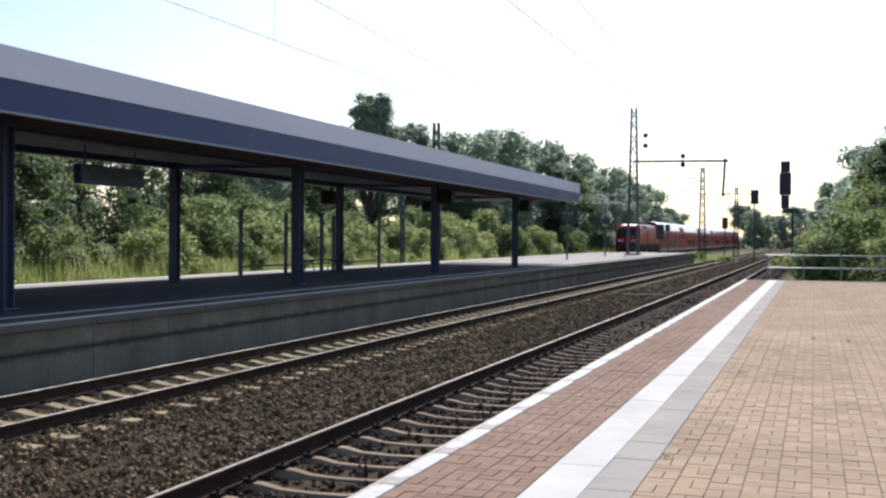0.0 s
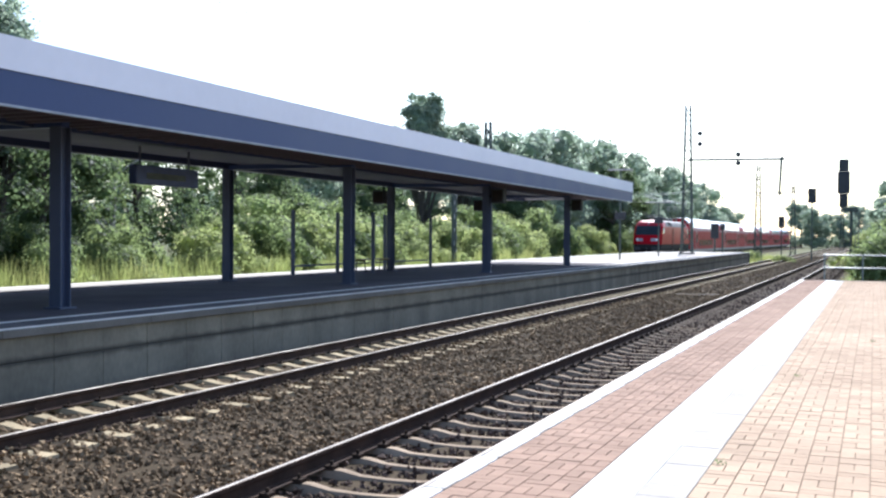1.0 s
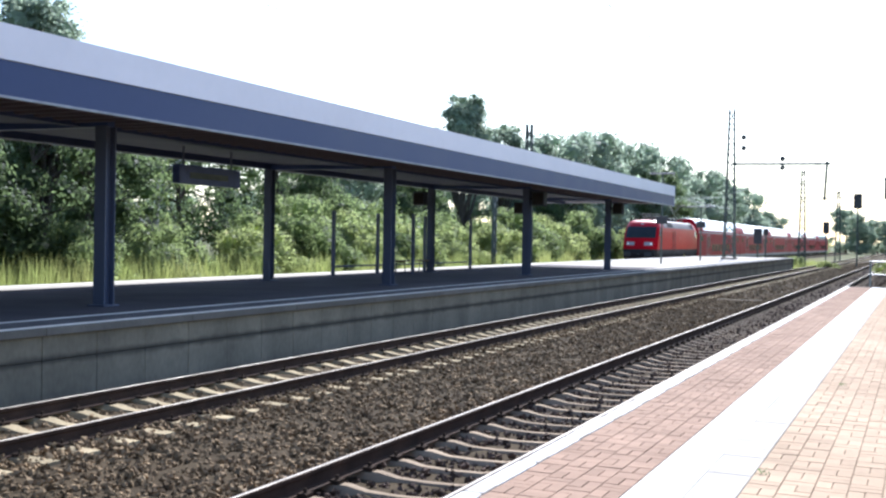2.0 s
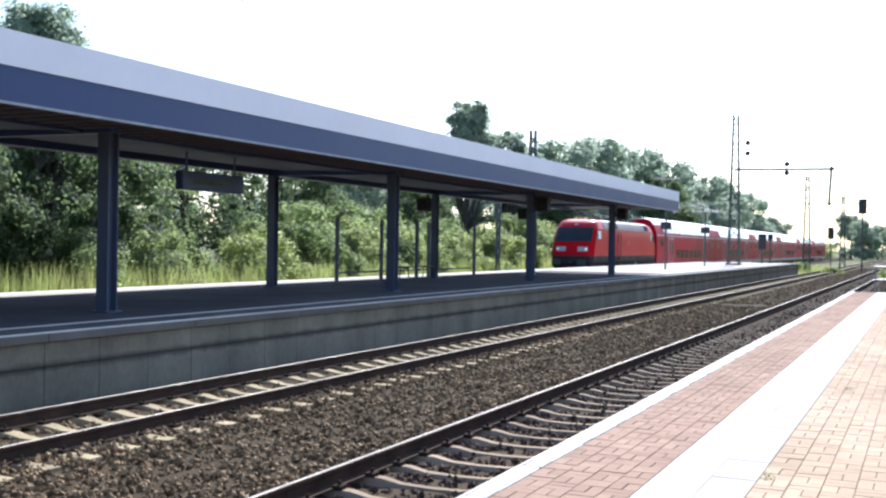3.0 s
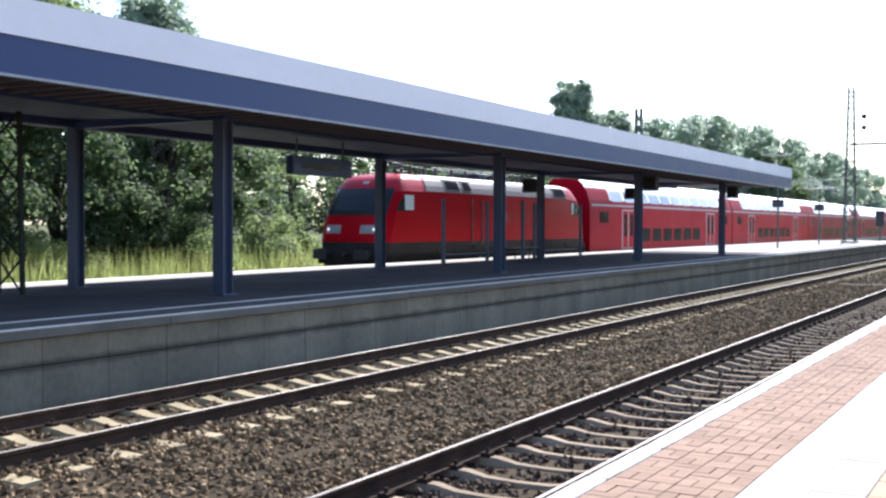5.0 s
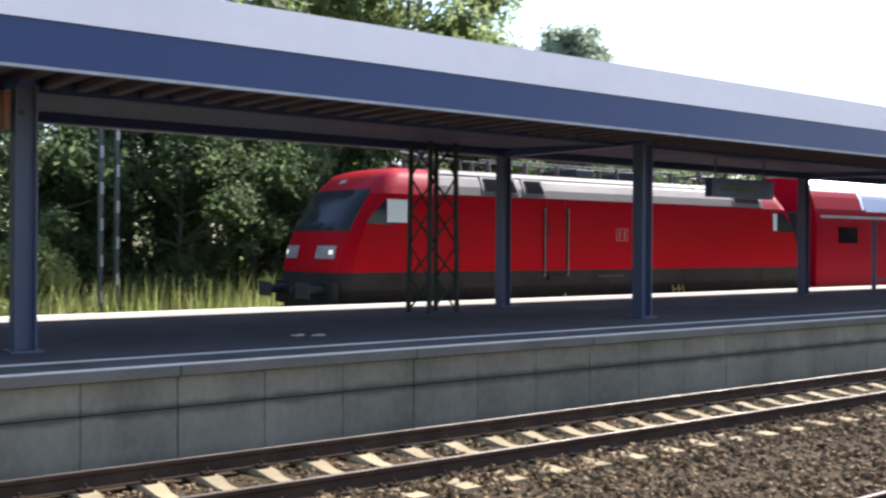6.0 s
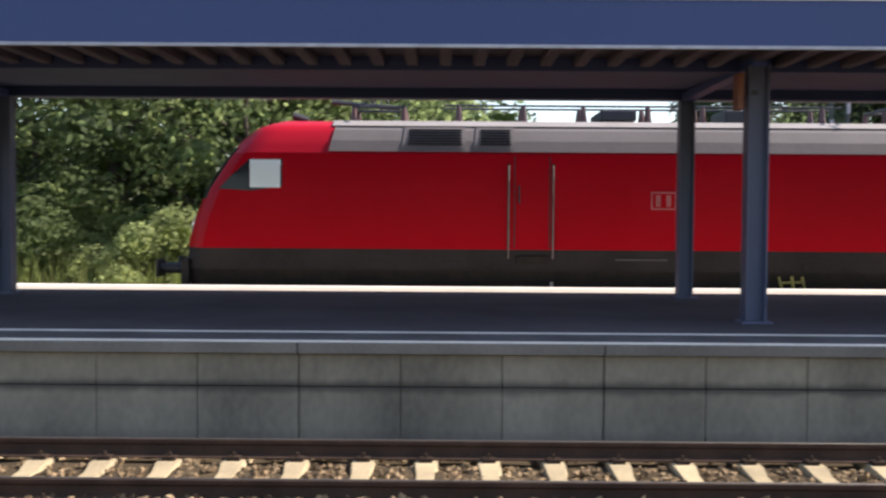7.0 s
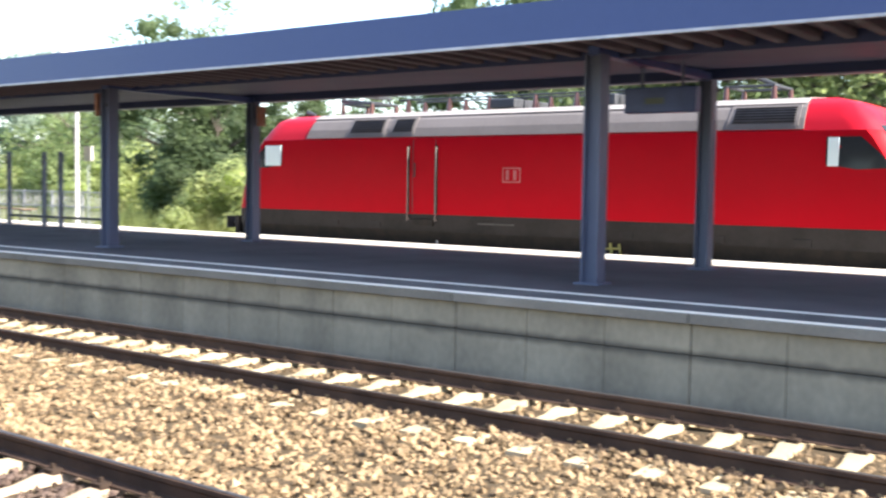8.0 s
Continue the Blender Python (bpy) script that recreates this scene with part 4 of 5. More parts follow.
def mound(name, label, height, spread, seed, leaf, clumps=22, per=460, size=0.105):
    """A bush of many rounded leafy cushions over a dome, with bare stems below."""
    rr = random.Random(seed)
    bu = empty(name, label, "bush")
    cs, rs, bm = [], [], bmesh.new()
    lobes = [(rr.uniform(-0.45, 0.45) * spread, rr.uniform(-0.45, 0.45) * spread, rr.uniform(0.62, 1.0)) for _ in range(4)]
    for i in range(clumps):
        lx, ly, lh = lobes[i % 4]
        a, e = 2.4 * i + rr.uniform(-0.5, 0.5), math.asin(rr.uniform(0.02, 0.98))
        r = spread * 0.62
        cs.append((lx + math.cos(a) * math.cos(e) * r, ly + math.sin(a) * math.cos(e) * r, height * lh * (0.16 + 0.66 * math.sin(e))))
        rs.append(spread * rr.uniform(0.22, 0.42))
        if i % 3 == 0:
            bar(bm, (lx * 0.4, ly * 0.4, -0.3), cs[-1], 0.03, 4, 0.01)
    part("stem", bm, "bark", bu)
    mean = sum(r * r for r in rs) / clumps
    v, f = leaf_cloud(cs, rs, per / mean, size, seed, 0.85, 0.5, 0.10)
    raw("foliage", v, f, leaf, bu)
    return bu


def plants():
    kinds = dict(
        poplar=tree("poplar_tree", "tall narrow grey green poplar behind the tracks", 17.5, 2.9, 8.5, 19, "leafgrey", clumps=120, per=95, size=0.17, fat=1.25, core=0.55, loose=0.14),
        dark=tree("tree", "dark green dense leafy tree behind the tracks", 13, 4.2, 1.2, 12, "leafdark", clumps=60, per=120, size=0.17, fat=1.1, core=0.5, loose=0.17),
        round=tree("tree", "rounded grey green tree beside the railway", 14, 5.4, 0.8, 13, "leafgrey", clumps=46, per=62, size=0.27, fat=1.2, core=0.62, loose=0.10),
        birch=tree("birch_tree", "slender birch with a pale trunk and loose leaves", 15, 3.0, 2.5, 14, "leafmid", "palebark", clumps=44, per=170, size=0.13),
        low=tree("tree", "low young green tree beside the railway", 7.5, 3.2, 0.6, 15, "leafmid", clumps=48, per=190, size=0.125, loose=0.16),
        ash=tree("ash_tree", "tall spreading ash tree with bare lower limbs", 15.5, 4.2, 5.0, 16, "leafmid", clumps=52, per=170, size=0.15, fat=1.1, core=0.45),
        open=tree("tree", "open dark tree with sky showing between its limbs", 12.5, 3.8, 2.2, 17, "leafdark", clumps=40, per=150, size=0.15, core=0.3),
    )
    shrubs = dict(
        pale=mound("bush", "pale green rounded bush on the embankment", 4.6, 2.6, 21, "leafpale"),
        mid=mound("bush", "green spreading bush on the embankment", 4.4, 2.9, 22, "leafmid"),
        small=mound("bush", "small light green bush in the grass", 1.9, 1.4, 23, "leafpale", 14, 120, 0.08),
    )
    used = set()

    def put(src, key, x, y, turn=0.0, s=1.0):
        ob = src[key]
        m = pose(x, y, -0.55, 0, 0, turn)
        if (key in used):
            ob = copy_thing(ob, m)
        else:
            used.add(key)
            ob.matrix_basis = m
        ob.scale = (s, s, s * random.uniform(0.96, 1.04))
        return ob

    for k, x, y, s in TREES:
        put(kinds, k, x, y, random.uniform(0, 360), s)
    for k, x, y, s in BUSHES:
        put(shrubs, k, x, y, random.uniform(0, 360), s)


TREES = [
    # behind the far track, from the near end to the distance
    ("birch", -34, -62, 0.9), ("low", -37, -55, 1.1), ("birch", -40, -48, 1.0), ("low", -33, -70, 1.2),
    ("dark", -31, -31, 0.55), ("low", -36, -40, 0.9), ("low", -28.5, -24, 0.9), ("dark", -32, -20, 0.9),
    ("low", -28, -14.5, 1.0), ("dark", -31, -10, 1.0), ("low", -29.5, -6, 1.1), ("dark", -33, -2, 0.85), ("dark", -35, -14.5, 1.0), ("low", -30.5, -12, 1.15), ("low", -29.2, -0.6, 1.05),
    ("low", -34, 5, 0.6), ("dark", -29.5, 8.5, 0.62), ("dark", -30.5, 11.8, 0.68), ("dark", -28.6, 12.5, 0.5), ("dark", -29.8, 15.5, 0.62), ("low", -35, 12, 1.2), ("low", -36, 18, 1.2),
    ("ash", -32, 14.2, 0.98), ("ash", -33.5, 18.6, 1.05), ("ash", -32.5, 23.4, 1.0), ("ash", -33, 27.4, 0.72), ("dark", -29.5, 20.5, 0.58), ("dark", -30, 25.5, 0.6), ("dark", -37, 22.5, 0.72), ("low", -39, 19.5, 1.1),
    ("poplar", -31.5, 31.2, 0.71), ("dark", -30.5, 30, 0.62), ("dark", -32, 34.5, 0.68), ("birch", -32.5, 39.4, 0.68), ("dark", -38, 43, 0.78),
    ("open", -36.5, 46, 0.85), ("open", -38.5, 52.5, 0.9), ("open", -37.5, 57, 0.8), ("dark", -38, 62, 0.66), ("dark", -33.5, 69, 0.58), ("dark", -42, 68, 0.7), ("round", -44, 78, 0.75),
    ("poplar", -40.5, 94, 0.955), ("round", -52, 100, 0.9), ("dark", -40, 82, 0.72), ("dark", -44, 90, 0.7), ("poplar", -40, 103, 0.88), ("round", -37, 110, 1.08), ("dark", -33, 102, 0.75), ("round", -36, 119, 1.12), ("round", -35, 131, 1.15),
    ("round", -34, 145, 1.12), ("dark", -30, 130, 0.9), ("round", -31, 158, 1.0), ("round", -31, 174, 0.95), ("round", -30, 196, 0.95), ("round", -28, 222, 0.68),
    ("low", -27, 250, 0.7), ("low", -24, 300, 0.7), ("round", -20, 330, 1.0), ("round", -12, 350, 0.8), ("round", -4, 340, 1.0), ("round", 4, 300, 1.0),
    # a second row that closes the view behind
    ("round", -47, -75, 0.9), ("low", -46, -66, 1.1), ("round", -48, -58, 0.9), ("birch", -42, -57, 0.8), ("dark", -29.5, -36, 0.72), ("dark", -29, -33, 0.55), ("low", -45, -47, 1.0), ("low", -44, -33, 0.9),
    ("round", -44, -24, 0.8), ("dark", -42, -13, 0.9), ("dark", -43, -4, 0.75), ("low", -48, 2, 0.7), ("low", -47, 8, 0.7), ("low", -45, 14, 0.9), ("round", -46, 33, 0.8), ("round", -48, 46, 0.7), ("round", -50, 57, 0.43), ("round", -53, 65, 0.47), ("round", -52, 74, 0.5),
    ("round", -50, 86, 0.8), ("round", -48, 112, 0.9), ("round", -45, 124, 0.95), ("round", -43, 138, 1.0), ("round", -40, 154, 1.0), ("round", -38, 168, 0.95), ("round", -35, 186, 0.85), ("round", -34, 208, 0.85), ("round", -31, 236, 0.6),
    ("low", -22, 275, 0.6), ("round", -16, 320, 0.8), ("round", -8, 325, 0.75), ("round", 1, 335, 0.8),
    # beyond the end of the brick platform
    ("round", 7.0, 75, 0.82), ("round", 5.4, 88, 0.74), ("dark", 4.8, 68, 0.72), ("round", 14, 85, 0.9), ("low", 3.0, 64, 0.85), ("low", 6.5, 60, 0.9), ("round", 5, 110, 0.7), ("round", 4, 150, 0.8), ("round", 7, 200, 0.9), ("dark", 11, 66, 0.7),
]
BUSHES = [
    ("mid", -28, 30, 0.8), ("small", -26.2, 29, 1.0), ("mid", -28.2, 34.5, 0.8), ("pale", -27.3, 39.3, 0.84), ("mid", -28.7, 46.3, 0.95), ("mid", -31.5, 48.0, 1.25), ("pale", -29, 50.5, 1.0), ("mid", -31, 53.6, 1.3), ("pale", -28.4, 55.8, 1.0), ("mid", -31, 59.0, 1.28), ("pale", -27.6, 61, 0.9),
    ("mid", -30, 65, 1.15), ("mid", -36, 72, 1.2), ("mid", -35.5, 66, 1.1), ("pale", -28, 73, 1.0), ("mid", -31, 80, 1.4), ("pale", -29, 88, 1.2), ("mid", -30, 97, 1.4), ("pale", -27, 109, 1.0), ("mid", -27, 122, 1.1),
    ("mid", -28.5, 17, 0.5), ("pale", -28, 23, 0.6), ("small", -26, 33, 1.0), ("small", -26, 36, 0.8), ("small", -26, 41, 1.1), ("small", -26.5, 44, 1.2), ("small", -26.5, 49, 1.0), ("small", -26.5, 52.5, 1.2), ("small", -26, 58, 1.0), ("small", -26, 65, 1.2),
    ("mid", -28.5, 0.5, 0.75), ("pale", -27.5, 3.0, 0.6), ("mid", -29.5, 4.5, 0.8), ("pale", -28, 7.5, 0.7), ("small", -26, 1.5, 1.1), ("pale", -26.6, -29.2, 0.9), ("pale", -33, -46, 1.2), ("mid", -35, -52, 1.2), ("pale", -36, -58, 1.3), ("small", -27, -36, 1.0),
    ("pale", -26.3, -7.3, 0.72), ("mid", -27.3, -10.5, 0.9), ("mid", -27.6, -13.2, 0.9), ("mid", -29.5, -16.5, 1.0), ("mid", 2.6, 53.5, 1.05), ("mid", -28, -9, 0.75), ("pale", -27.5, -5.5, 0.7), ("small", -26.5, -8, 1.0), ("small", -26, -12, 0.9), ("pale", -27.8, -19, 0.9), ("mid", -29, -27, 0.9), ("pale", -27.5, -27, 0.8),
    ("pale", 3.4, 58, 0.8), ("mid", 5.0, 62, 1.0), ("small", 1.2, 55, 1.0), ("small", 2.6, 50, 0.8), ("pale", 7.0, 60, 1.0),
    ("small", -14.5, 93, 0.8), ("small", -12.5, 98, 0.7), ("small", -8.5, 112, 0.8), ("small", -15, 112, 1.0), ("small", -13, 125, 1.0), ("small", -1.5, 90, 1.2), ("mid", 0.5, 100, 0.9), ("pale", -0.5, 120, 0.9),
]


def meadow():
    r = np.random.default_rng(31)
    vs, fs = [], []

    def strip(n, x0, x1, y0, y1, h0, h1):
        base = len(vs)
        x, y = r.uniform(x0, x1, n), r.uniform(y0, y1, n)
        h = r.uniform(h0, h1, n) * (0.6 + 0.6 * np.sin(x * 1.7 + y * 0.6) ** 2)
        a = r.uniform(0, math.pi, n)
        w = r.uniform(0.008, 0.019, n)
        lx, ly = r.normal(0, 0.13, n) * h, r.normal(0, 0.13, n) * h
        for i in range(n):
            cx, sx = math.cos(a[i]) * w[i], math.sin(a[i]) * w[i]
            k = len(vs)
            vs.extend([(x[i] - cx, y[i] - sx, -0.56), (x[i] + cx, y[i] + sx, -0.56), (x[i] + lx[i] * 0.4 + cx * 0.7, y[i] + ly[i] * 0.4 + sx * 0.7, -0.55 + h[i] * 0.6), (x[i] + lx[i] * 0.4 - cx * 0.7, y[i] + ly[i] * 0.4 - sx * 0.7, -0.55 + h[i] * 0.6), (x[i] + lx[i], y[i] + ly[i], -0.55 + h[i])])
            fs.extend([(k, k + 1, k + 2, k + 3), (k + 3, k + 2, k + 4)])

    strip(36000, -28.5, -23.9, -45, 20, 0.8, 1.75)
    strip(36000, -29, -23.9, 20, 80, 0.8, 1.8)
    strip(6000, -28, -23.8, 80, 160, 0.7, 1.6)
    strip(7000, -1.4, 7, 43, 70, 0.3, 0.9)
    strip(5000, -18.8, -11.5, 104, 150, 0.3, 0.9)
    return tagged(raw("meadow_grass", vs, fs, "grass"), "tall green and straw coloured grass along the line", "grass", kind="stuff")


# ---- line-side and platform equipment ----
def lattice_mast(x, y, z0, z1, w0, w1, label, steel="greensteel", step=1.0, leg=0.065, footing=True):
    """Four corner legs with zigzag bracing on each face, narrowing to the top."""
    ma = empty("lattice_mast", label, "mast", m=pose(x, y, z0))
    h = z1 - z0

    def at(k, sx, sy):
        w = (w0 + (w1 - w0) * k / h) / 2
        return (sx * w, sy * w, k)

    for sx, sy in ((1, 1), (1, -1), (-1, -1), (-1, 1)):
        part("leg", bars((at(0, sx, sy), at(h, sx, sy), leg, 4)), steel, ma)
    n = max(2, int(h / step))
    for (a, b) in (((1, 1), (1, -1)), ((1, -1), (-1, -1)), ((-1, -1), (-1, 1)), ((-1, 1), (1, 1))):
        for i in range(n):
            p, q = (a, b) if i % 2 else (b, a)
            part("brace", bars((at(h * i / n, *p), at(h * (i + 1) / n, *q), leg * 0.52, 4)), steel, ma)
    if footing:
        part("footing", boxes((-w0 * 0.7, w0 * 0.7, -w0 * 0.7, w0 * 0.7, -0.02, 0.12), bevel=0.03), "coping", ma, "concrete footing")
    return ma


def beam_mast(x, y, z1, label):
    """Two channel legs with short pale plates that put glints of sun into colour."""
    ma = empty("catenary_mast", label, "mast", m=pose(x, y, -0.55))
    h = z1 + 0.55
    for s in (-0.19, 0.19):
        part("leg", boxes((-0.09, 0.09, s - 0.03, s + 0.03, 0, h)), "greensteel", ma)
    for i in range(int(h / 0.85)):
        for s, k in ((-0.19, 0.0), (0.19, 0.42)):
            part("batten", boxes((0.085, 0.105, s - 0.032, s + 0.032, 0.4 + k + i * 0.85, 0.68 + k + i * 0.85)), "coachpale", ma, "pale dash for sunlight on the leg")
    part("bracket", bars(((0.1, 0, h - 1.2), (2.9, 0, h - 1.6), 0.04), ((0.1, 0, h - 2.6), (2.9, 0, h - 1.7), 0.035)), "steel", ma)
    part("insulator", bars(((0.1, 0, h - 1.2), (0.6, 0, h - 1.27), 0.09, 8)), "ceramic", ma)
    return ma


def equipment():
    m1 = lattice_mast(-13.95, 86.5, ZP, 12.84, 0.85, 0.38, "tall grey lattice catenary mast on the platform end")
    part("cross_arm", bars(((0, 0, 7.62), (7.5, 0, 7.55), 0.10, 8)), "greensteel", m1)
    part("drop_post", bars(((7.25, 0, 7.75), (7.1, 0, 4.70), 0.10, 8), ((7.1, 0, 6.2), (8.1, 0, 6.3), 0.03), ((7.1, 0, 4.75), (8.6, 0, 5.6), 0.03)), "greensteel", m1)
    part("steady_arm", bars(((0, 0, 5.2), (3.2, 0, 6.3), 0.035), ((0, 0, 6.3), (3.2, 0, 6.35), 0.03), ((2.6, 0, 6.1), (4.2, 0, 5.0), 0.025)), "steel", m1)
    part("steady_arm", bars(((0, 0, 4.0), (-3.4, 0, 4.7), 0.035), ((0, 0, 5.0), (-3.4, 0, 4.8), 0.03)), "steel", m1)
    for x, z in ((0.95, 9.72), (0.95, 8.88), (3.95, 7.98), (3.95, 7.28)):
        b = part("balance_weight", ball(bmesh.new(), (x, 0, z), 0.21, 1, 0.5, 1, 12), "dark", m1, "dark round weight")
        part("hanger", bars(((0, 0, z + 0.25), (x, 0, z), 0.016, 4)) if x < 2 else bars(((x, 0, 7.6), (x, 0, z), 0.016, 4)), "wire", b)
    m2 = lattice_mast(-12.7, 130, -0.5, 10.86, 0.8, 0.36, "distant grey lattice catenary mast beside the tracks", leg=0.09)
    part("cross_arm", bars(((-3.0, 0, 10.4), (0, 0, 9.6), 0.05), ((0, 0, 8.1), (5.6, 0, 8.05), 0.06), ((-2.6, 0, 8.7), (0, 0, 8.1), 0.05), ((-3.0, 0, 9.6), (0, 0, 10.3), 0.04)), "greensteel", m2)
    m3 = lattice_mast(-11.8, 175, -0.5, 10.6, 0.8, 0.36, "far grey lattice catenary mast beside the tracks", step=1.4, leg=0.09)
    part("cross_arm", bars(((-3.0, 0, 8.6), (5.6, 0, 8.6), 0.06), ((0, 0, 9.6), (-3, 0, 8.7), 0.04)), "greensteel", m3)
    m4 = lattice_mast(-6.0, 230, -0.5, 11, 0.8, 0.36, "far grey lattice catenary mast beside the tracks", step=1.6, leg=0.1)
    part("cross_arm", bars(((-5.0, 0, 8.4), (5.6, 0, 8.4), 0.07)), "greensteel", m4)
    lattice_mast(-25.15, 70, -0.5, 10.2, 0.55, 0.34, "green grey lattice mast behind the far track")
    lattice_mast(-16.1, 12.1, ZP, 4.05, 0.66, 0.60, "dark green lattice steel support under the platform canopy", steel="darkgreen", step=0.6, leg=0.05, footing=False)
    beam_mast(-24.5, 8.9, 8.0, "steel catenary mast with pale sunlit dashes behind the track")
    beam_mast(-24.5, 62.0, 8.0, "steel catenary mast with pale sunlit dashes behind the track")
    beam_mast(-24.5, -44.0, 8.0, "steel catenary mast with pale sunlit dashes behind the track")

    def wire(x, z, y0, y1, span=55.0, sag=0.0):
        bm = bmesh.new()
        y = y0
        while y < y1:
            prev = None
            for i in range(9):
                k = i / 8
                p = (x, y + span * k, z - sag * 4 * k * (1 - k))
                if prev:
                    bar(bm, prev, p, 0.009, 4)
                prev = p
            y += span
        return bm

    for xc, y0 in ((-9.1, -45), (-4.25, -45), (-21.65, -101)):
        ca = empty("overhead_line", "thin dark overhead contact line with droppers", "overhead line")
        zc = 5.62
        part("contact_wire", wire(xc, zc, y0, 330), "wire", ca)
        part("carrier_wire", wire(xc, 7.0, y0, 330, 55, 0.62), "wire", ca)
        y = y0
        while y < 330:
            for i in range(1, 8):
                k = i / 8
                part("dropper", bars(((xc, y + 55 * k, zc), (xc, y + 55 * k, 7.0 - 2.48 * k * (1 - k)), 0.0035, 4)), "wire", ca)
            y += 55
    # signals
    sg = empty("main_signal", "dark main railway signal on a grey post", "signal", m=pose(-1.85, 75, 0))
    part("head", boxes((-0.38, 0.40, -0.15, 0.05, 5.15, 6.65), bevel=0.04), "dark", sg)
    part("top_panel", boxes((-0.30, 0.32, -0.12, 0.03, 6.66, 7.45), bevel=0.02), "dark", sg)
    part("lower_panel", boxes((-0.26, 0.28, -0.12, 0.03, 4.25, 5.14), bevel=0.02), "dark", sg)
    part("bracket", boxes((-0.1, 0.9, -0.08, 0.08, 3.95, 4.24)), "greensteel", sg)
    part("post", bars(((0.50, 0, -0.55), (0.50, 0, 4.2), 0.09, 8)), "greensteel", sg)
    part("ladder", bars(((0.75, 0.1, -0.55), (0.75, 0.1, 4.1), 0.025, 4), ((0.95, 0.1, -0.55), (0.95, 0.1, 4.1), 0.025, 4)), "steel", sg)
    for x, y, z0, z1, zt, w in ((-6.15, 120, -0.5, 6.0, 7.6, 0.42), (-13.6, 100, -0.5, 2.1, 3.5, 0.36), (-12.9, 100, -0.5, 2.9, 3.5, 0.22), (-11.6, 150, -0.5, 3.6, 5.2, 0.4)):
        s = empty("line_signal", "small dark railway signal on a post beside the tracks", "signal", m=pose(x, y, 0))
        part("post", bars(((0, 0, z0), (0, 0, z1 + 0.2), 0.08, 8)), "greensteel", s)
        part("head", boxes((-w, w, -0.12, 0.1, z1, zt), bevel=0.04), "dark", s)
        part("hood", boxes((-w * 0.6, w * 0.6, -0.35, -0.1, zt - 0.35, zt - 0.28)), "dark", s)
    # lamps on the open part of the platform
    for x, y, zt, arm in ((-13.9, 62, 6.1, 1.2), (-14.35, 76.5, 4.65, 1.6)):
        l = empty("platform_lamp", "slim grey platform lamp with a horizontal tube", "lamp", m=pose(x, y, ZP))
        part("post", bars(((0, 0, 0), (0, 0, zt - ZP), 0.055, 8)), "greensteel", l)
        part("lamp_tube", boxes((-arm * 0.62, arm * 0.62, -0.08, 0.08, zt - ZP, zt - ZP + 0.1), bevel=0.02), "lampcover", l, "pale lamp housing")
        part("sign_box", boxes((-0.32, 0.32, -0.06, 0.06, 2.35, 2.8), bevel=0.02), "dark", l, "dark sign box")
    # shelter
    sh = empty("wind_shelter", "glass wind shelter with dark posts on the platform", "shelter")
    for x, y in ((-17.55, 30.2), (-17.55, 33.3), (-17.55, 37.2), (-17.4, 41.4), (-16.2, 33.4)):
        part("post", boxes((x - 0.05, x + 0.05, y - 0.06, y + 0.06, ZP - 0.02, 2.95), bevel=0.01), "colblue", sh)
    for y0, y1 in ((30.3, 33.2), (33.4, 37.1), (37.3, 41.3)):
        g = part("pane", boxes((-17.56, -17.545, y0, y1, 1.15, 2.8)), "shelterglass", sh, "clear glass pane")
        g.visible_shadow = False
    part("lower_rail", boxes((-17.58, -17.52, 30.2, 41.4, 1.08, 1.14)), "colblue", sh)
    s2 = empty("wind_shelter", "low glass wind shelter with dark posts near the platform steps", "shelter")
    for y in (-29.2, -27.4, -26.6, -24.4):
        part("post", boxes((-17.6, -17.5, y - 0.06, y + 0.06, ZP - 0.02, 2.95), bevel=0.01), "colblue", s2)
    for y0, y1 in ((-29.1, -27.5), (-26.5, -24.5)):
        g = part("pane", boxes((-17.56, -17.545, y0, y1, 1.15, 2.8)), "shelterglass", s2, "clear glass pane")
        g.visible_shadow = False
    part("lower_rail", boxes((-17.59, -17.51, -29.2, -24.4, 1.06, 1.13)), "dark", s2)
    be = empty("bench", "dark slatted bench beside the wind shelter", "bench", m=pose(-16.9, 34.8, ZP))
    for i in range(4):
        part("slat", boxes((-0.22 + i * 0.12, -0.12 + i * 0.12, -1.2, 1.2, 0.42, 0.46), bevel=0.01), "wood", be)
    for y in (-0.95, 0.95):
        for x in (-0.17, 0.17):
            part("leg", bars(((x * 1.15, y, 0.0), (x * 0.85, y, 0.42), 0.022, 8)), "dark", be)
        part("bearer", boxes((-0.21, 0.21, y - 0.025, y + 0.025, 0.38, 0.418), bevel=0.006), "dark", be)
    # hanging signs
    for nm, lb, y0, y1, z0, z1, n in (("station_sign", "dark blue hanging station name sign", 18.55, 20.8, 3.20, 3.62, 3), ("train_display", "dark hanging train display box", -7.60, -6.45, 3.28, 3.66, 2)):
        s = empty(nm, lb, "sign")
        part("panel", boxes((-14.8, -14.6, y0, y1, z0, z1), bevel=0.02), "signblue", s)
        for y in (y0 + 0.25, y1 - 0.25):
            part("hanger", bars(((-14.7, y, z1), (-14.7, y, 4.1), 0.025, 6)), "colblue", s)
        for x in (-14.598, -14.802):
            part("lettering_bar", boxes((x - 0.004, x + 0.004, y0 + 0.35, y1 - 0.5, z0 + 0.13, z1 - 0.16)), "greensteel", s, "dull lettering bar")
    for x, y, d in ((XN, COLY[4], -0.22), (XN, COLY[2], -0.30), (XFR, COLY[2], 0.26)):
        s = empty("section_sign", "orange red square sign on a canopy column", "sign")
